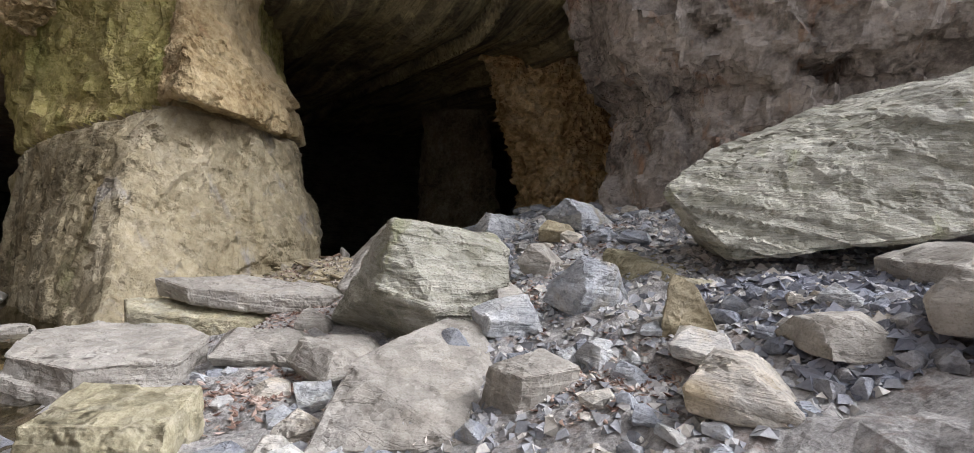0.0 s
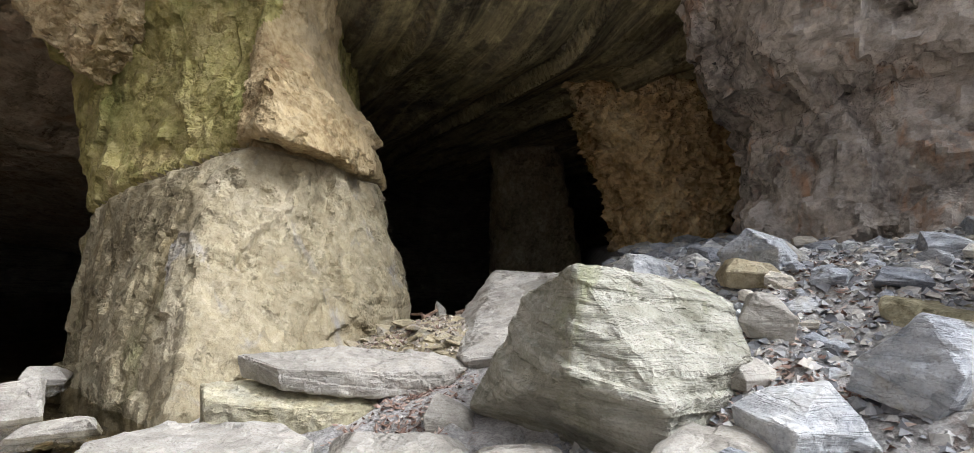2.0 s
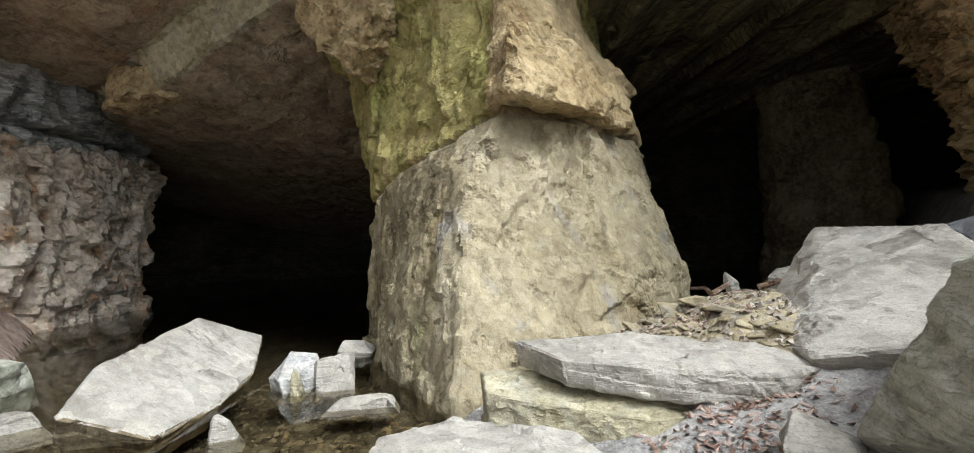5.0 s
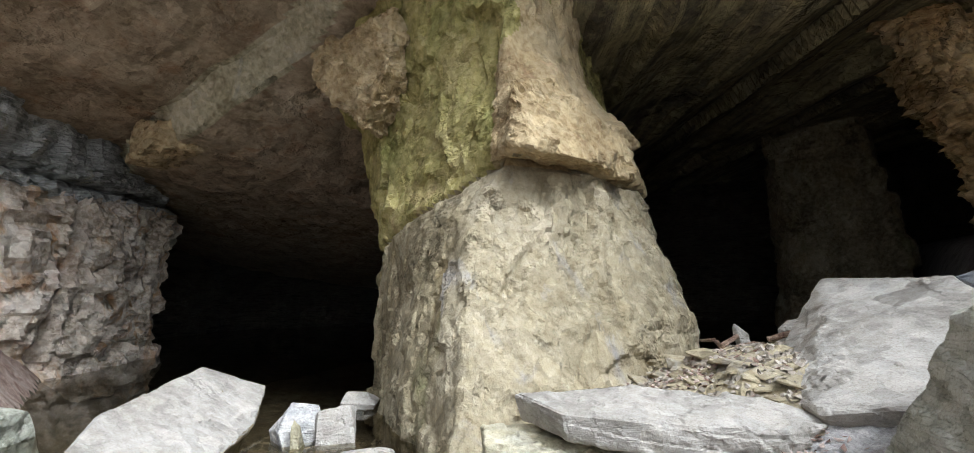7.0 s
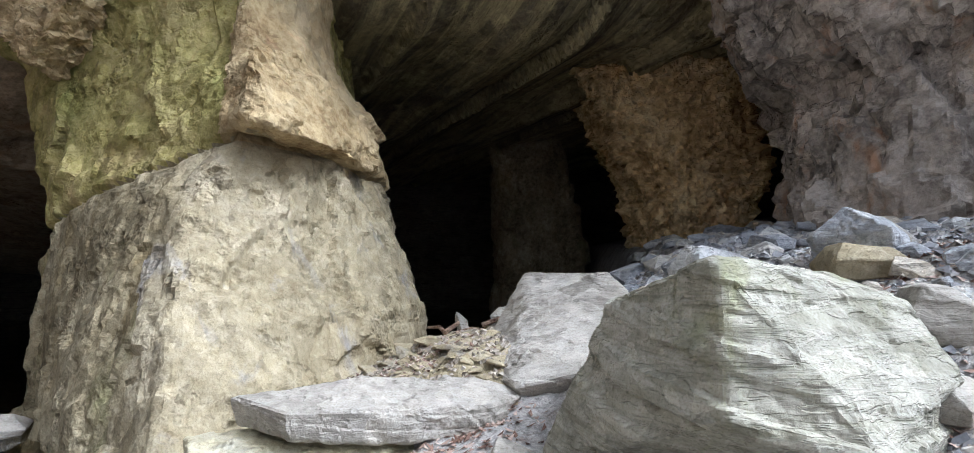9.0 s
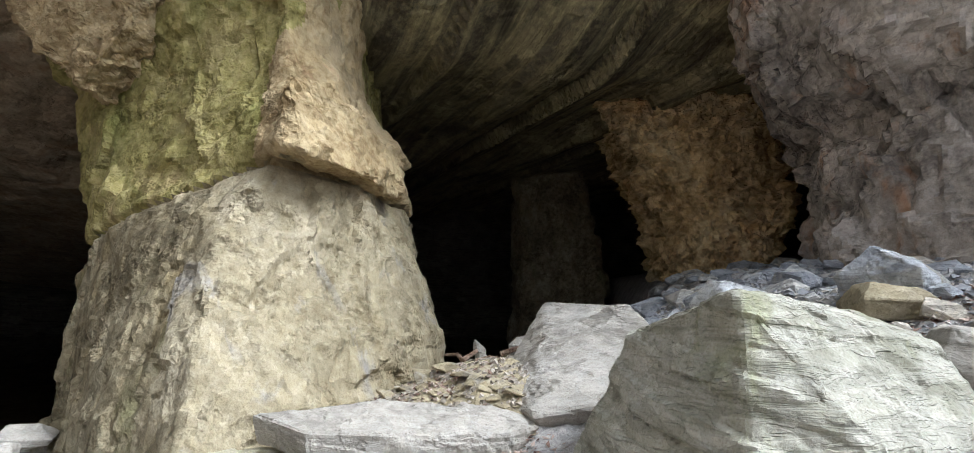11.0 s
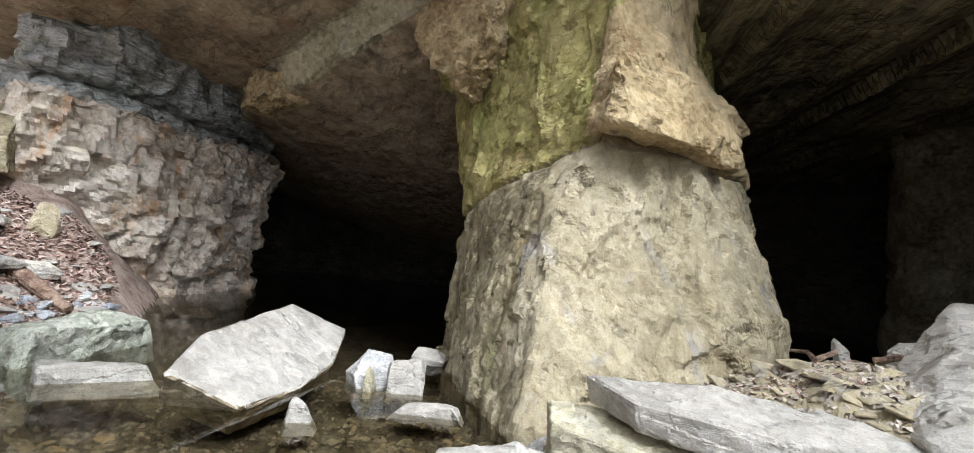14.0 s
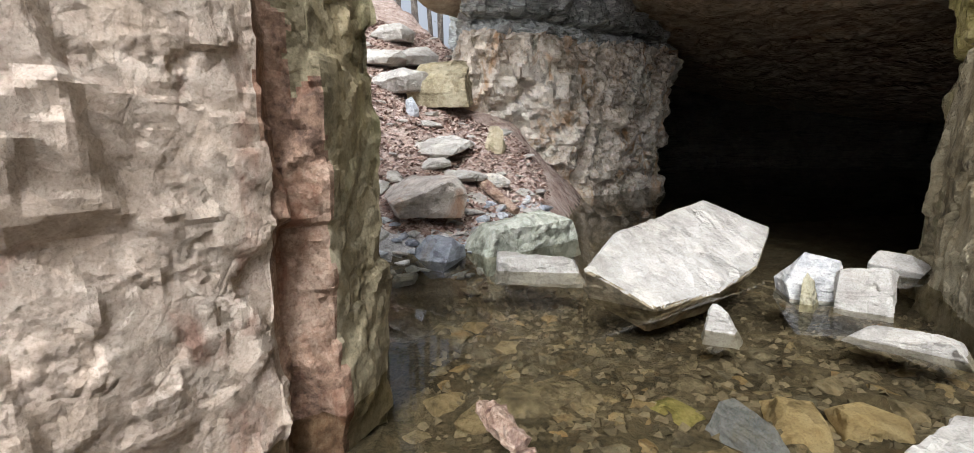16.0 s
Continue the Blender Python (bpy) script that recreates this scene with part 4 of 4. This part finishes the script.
scatter("shore_stone", seeds(M_RUBBLE, 5, 1.0, 0.4, 0, 240), 70, bank_spot, 0.15, 0.6, "grey stone on the pool's far bank", "stones on the pool's bank")
PLACED.clear()
scatter("pool_stone", seeds(M_BED_AND_SHADE, 8, 1.0, 0.26, 1, 200), 290, bed_spot, 0.16, 0.60, "flat brown stone on the pool bed", "stones on the pool bed", 0.5)
scatter("block", seeds(M_RUBBLE, 5, 1.0, 0.5, 0, 220), 60, inner_spot, 0.25, 0.8, "grey block at the foot of the orange pillar", "blocks at the inner pillar")


def litter(name, count, spot, material, lo, hi, label, category, chip):
    """Leaves (bent quads) or stone chips (small wedges), too many to count."""
    v, f = [], []
    for _ in range(count):
        x, y = spot()
        z, s = land(x, y), rng.uniform(lo, hi)
        m = pose(x, y, z + 0.004, rng.uniform(-35, 35), rng.uniform(-35, 35), rng.uniform(0, 360))
        k = len(v)
        if chip:
            for a, b, c in ((-1, -0.7, -0.2), (1, -0.5, -0.2), (0.6, 0.8, -0.2), (-0.7, 0.6, -0.2), (-0.4, -0.3, 0.5), (0.5, 0.2, 0.6)):
                v.append(m @ Vector((a * s * rng.uniform(0.7, 1), b * s * rng.uniform(0.7, 1), c * s)))
            f += [(k, k + 1, k + 5, k + 4), (k + 1, k + 2, k + 5), (k + 2, k + 3, k + 4, k + 5), (k + 3, k, k + 4)]
        else:
            for a, b, c in ((-1, 0, 0.25), (0, -0.45, 0), (1, 0, 0.3), (0, 0.45, 0.05)):
                v.append(m @ Vector((a * s, b * s, c * s)))
            f += [(k, k + 1, k + 2), (k, k + 2, k + 3)]
    return tagged(mesh_object(name, v, f, material), label, category, kind="stuff")


def pocket_spot():
    a, b, r = rng.choice(((-1.9, 4.1, 0.5), (-1.5, 4.3, 0.5), (-2.3, 5.7, 0.5), (0.3, 4.9, 0.5), (0.1, 5.3, 0.5), (0.9, 3.3, 0.4), (1.0, 6.2, 0.8), (-2.3, 6.4, 0.5), (-3.0, 7.6, 0.7), (1.4, 7.0, 0.7)))
    return rng.gauss(a, r * 0.5), rng.gauss(b, r * 0.5)


litter("dead_leaves", 17000, hill_spot, M_LEAF, 0.035, 0.08, "reddish-brown dead leaves covering the slope", "leaves", False)
litter("dead_leaves", 3600, pocket_spot, M_LEAF, 0.02, 0.05, "dead leaves and bark bits caught between stones", "leaves", False)
litter("gravel", 2900, crest_spot, M_CHIP, 0.035, 0.08, "broken grey stones covering the debris slope", "gravel", True)
litter("gravel", 8500, crest_spot, M_CHIP, 0.014, 0.05, "grey and tan stone chips on the debris slope", "gravel", True)
litter("gravel", 900, dark_spot, M_DARKCHIP, 0.04, 0.09, "dark blue-grey broken stones under the huge slab", "gravel", True)
litter("gravel", 3500, dark_spot, M_DARKCHIP, 0.012, 0.05, "dark blue-grey gravel under the huge slab", "gravel", True)
litter("gravel", 1400, flake_spot, M_TANCHIP, 0.012, 0.05, "tan stone chips beside the pillar", "gravel", True)
litter("gravel", 2500, bed_spot, M_MUDCHIP, 0.02, 0.06, "small stones on the pool bed", "gravel", True)


# ---- wood ----
def limb(name, points, radii, material, sides=9, rough=0.25):
    """A bent, tapering piece of wood along a few points."""
    v, f = [], []
    fine, rr = [], []
    for i in range(len(points) - 1):
        for k in range(6):
            t = k / 6
            fine.append(Vector(points[i]).lerp(Vector(points[i + 1]), t))
            rr.append(radii[i] + (radii[i + 1] - radii[i]) * t)
    fine.append(Vector(points[-1]))
    rr.append(radii[-1])
    for i, p in enumerate(fine):
        d = (fine[min(i + 1, len(fine) - 1)] - fine[max(i - 1, 0)]).normalized()
        a = d.orthogonal().normalized()
        b = d.cross(a)
        for k in range(sides):
            t = k * math.tau / sides
            q = p + (a * math.cos(t) + b * math.sin(t)) * rr[i]
            v.append(q + (q - p) * rough * noise.noise(q * 1.5 / max(rr[i], 0.02)))
    for i in range(len(fine) - 1):
        for k in range(sides):
            j = (k + 1) % sides
            f.append((i * sides + k, i * sides + j, (i + 1) * sides + j, (i + 1) * sides + k))
    f.append(tuple(range(sides - 1, -1, -1)))
    f.append(tuple(range((len(fine) - 1) * sides, len(fine) * sides)))
    return mesh_object(name, v, f, material)


part("knob", hull_bm([Vector(q) for q in ((-13.5, 6.2, 4.3), (-12.6, 6.3, 4.5), (-12.5, 6.5, 5.1), (-13.4, 6.3, 5.2), (-13.6, 7.2, 4.4), (-12.4, 7.2, 4.6), (-12.6, 7.2, 5.3), (-13.5, 7.2, 5.3))], 0.06, 0.08, 0.0, 21), M_NOSE, west, "orange-tan rock knob under the cave roof", smooth=True)
tagged(limb("driftwood", ((-4.95, 2.83, 0.02), (-4.75, 2.9, 0.08), (-4.55, 3.02, 0.05), (-4.45, 3.12, -0.12)), (0.045, 0.07, 0.055, 0.04), M_WOOD, 12, 0.5), "pinkish weathered wood stub sticking out of the pool", "driftwood")
tagged(limb("log", ((-10.8, 2.85, land(-10.8, 2.85) + 0.08), (-10.4, 3.15, land(-10.4, 3.15) + 0.09), (-10.05, 3.45, land(-10.05, 3.45) + 0.07)), (0.1, 0.09, 0.07), M_WOOD), "short pinkish-brown log lying in dead leaves", "log")
for k in range(5):
    a = rng.uniform(0, 3)
    x, y = -3.0 + rng.uniform(-0.5, 0.5), 9.4 + rng.uniform(-0.3, 0.4)
    z = land(x, y) + 0.12
    tagged(limb("stick", ((x, y, z), (x + 0.35 * math.cos(a), y + 0.3 * math.sin(a), z + 0.10), (x + 0.7 * math.cos(a + 0.3), y + 0.6 * math.sin(a + 0.3), z + 0.06)), (0.035, 0.028, 0.015), M_WOOD, 7), "brown broken stick lying on stones", "stick", "sticks behind the ledge")


# ---- trees above the bank ----
def tree(x, y, height_m, lean, seed):
    r = random.Random(seed)
    z = land(x, y) - 0.2
    base = tagged(new("tree"), "slender tree with a grey trunk and light green leaves", "tree", "trees above the bank")
    base.location = (x, y, z)
    top = Vector((lean, r.uniform(-0.5, 0.5), height_m))
    mid_p = top * 0.5 + Vector((r.uniform(-0.3, 0.3), r.uniform(-0.3, 0.3), 0))
    trunk = limb("trunk", ((0, 0, 0), mid_p, top), (0.16, 0.12, 0.03), M_BARK, 10, 0.1)
    trunk.parent = base
    v, f = [], []
    for k in range(16):
        t = r.uniform(0.3, 0.98)
        p = top * t
        a = r.uniform(0, math.tau)
        reach = r.uniform(1.2, 3.4) * (1.15 - t * 0.6)
        tip = p + Vector((math.cos(a) * reach, math.sin(a) * reach, r.uniform(0.2, 1.4)))
        branch = limb("branch", (p, p.lerp(tip, 0.6) + Vector((0, 0, 0.25)), tip), (0.05, 0.03, 0.01), M_BARK, 5, 0.1)
        branch.parent = base
        for _ in range(60):
            q = p.lerp(tip, r.uniform(0.35, 1.1)) + Vector((r.gauss(0, 0.45), r.gauss(0, 0.45), r.gauss(0, 0.3)))
            m = pose(*q, r.uniform(-60, 60), r.uniform(-60, 60), r.uniform(0, 360))
            s = r.uniform(0.07, 0.14)
            n = len(v)
            v += [m @ Vector((-s, 0, 0)), m @ Vector((0, -s * 0.5, s * 0.1)), m @ Vector((s, 0, 0)), m @ Vector((0, s * 0.5, s * 0.1))]
            f.append((n, n + 1, n + 2, n + 3))
    crown = mesh_object("crown", v, f, M_GREEN)
    crown.parent = base
    return base


for k, (x, y) in enumerate(((-24.5, -1.6), (-26, 0.3), (-27.5, -3.0), (-29, 1.2), (-31, -1.2), (-33, 2.4), (-34, -4.0), (-37, 0.2), (-40, 3.0), (-41, -3))):
    tree(x, y, 15 + 5 * ((k * 7) % 5) / 5, (-1) ** k * 0.9, 50 + k)
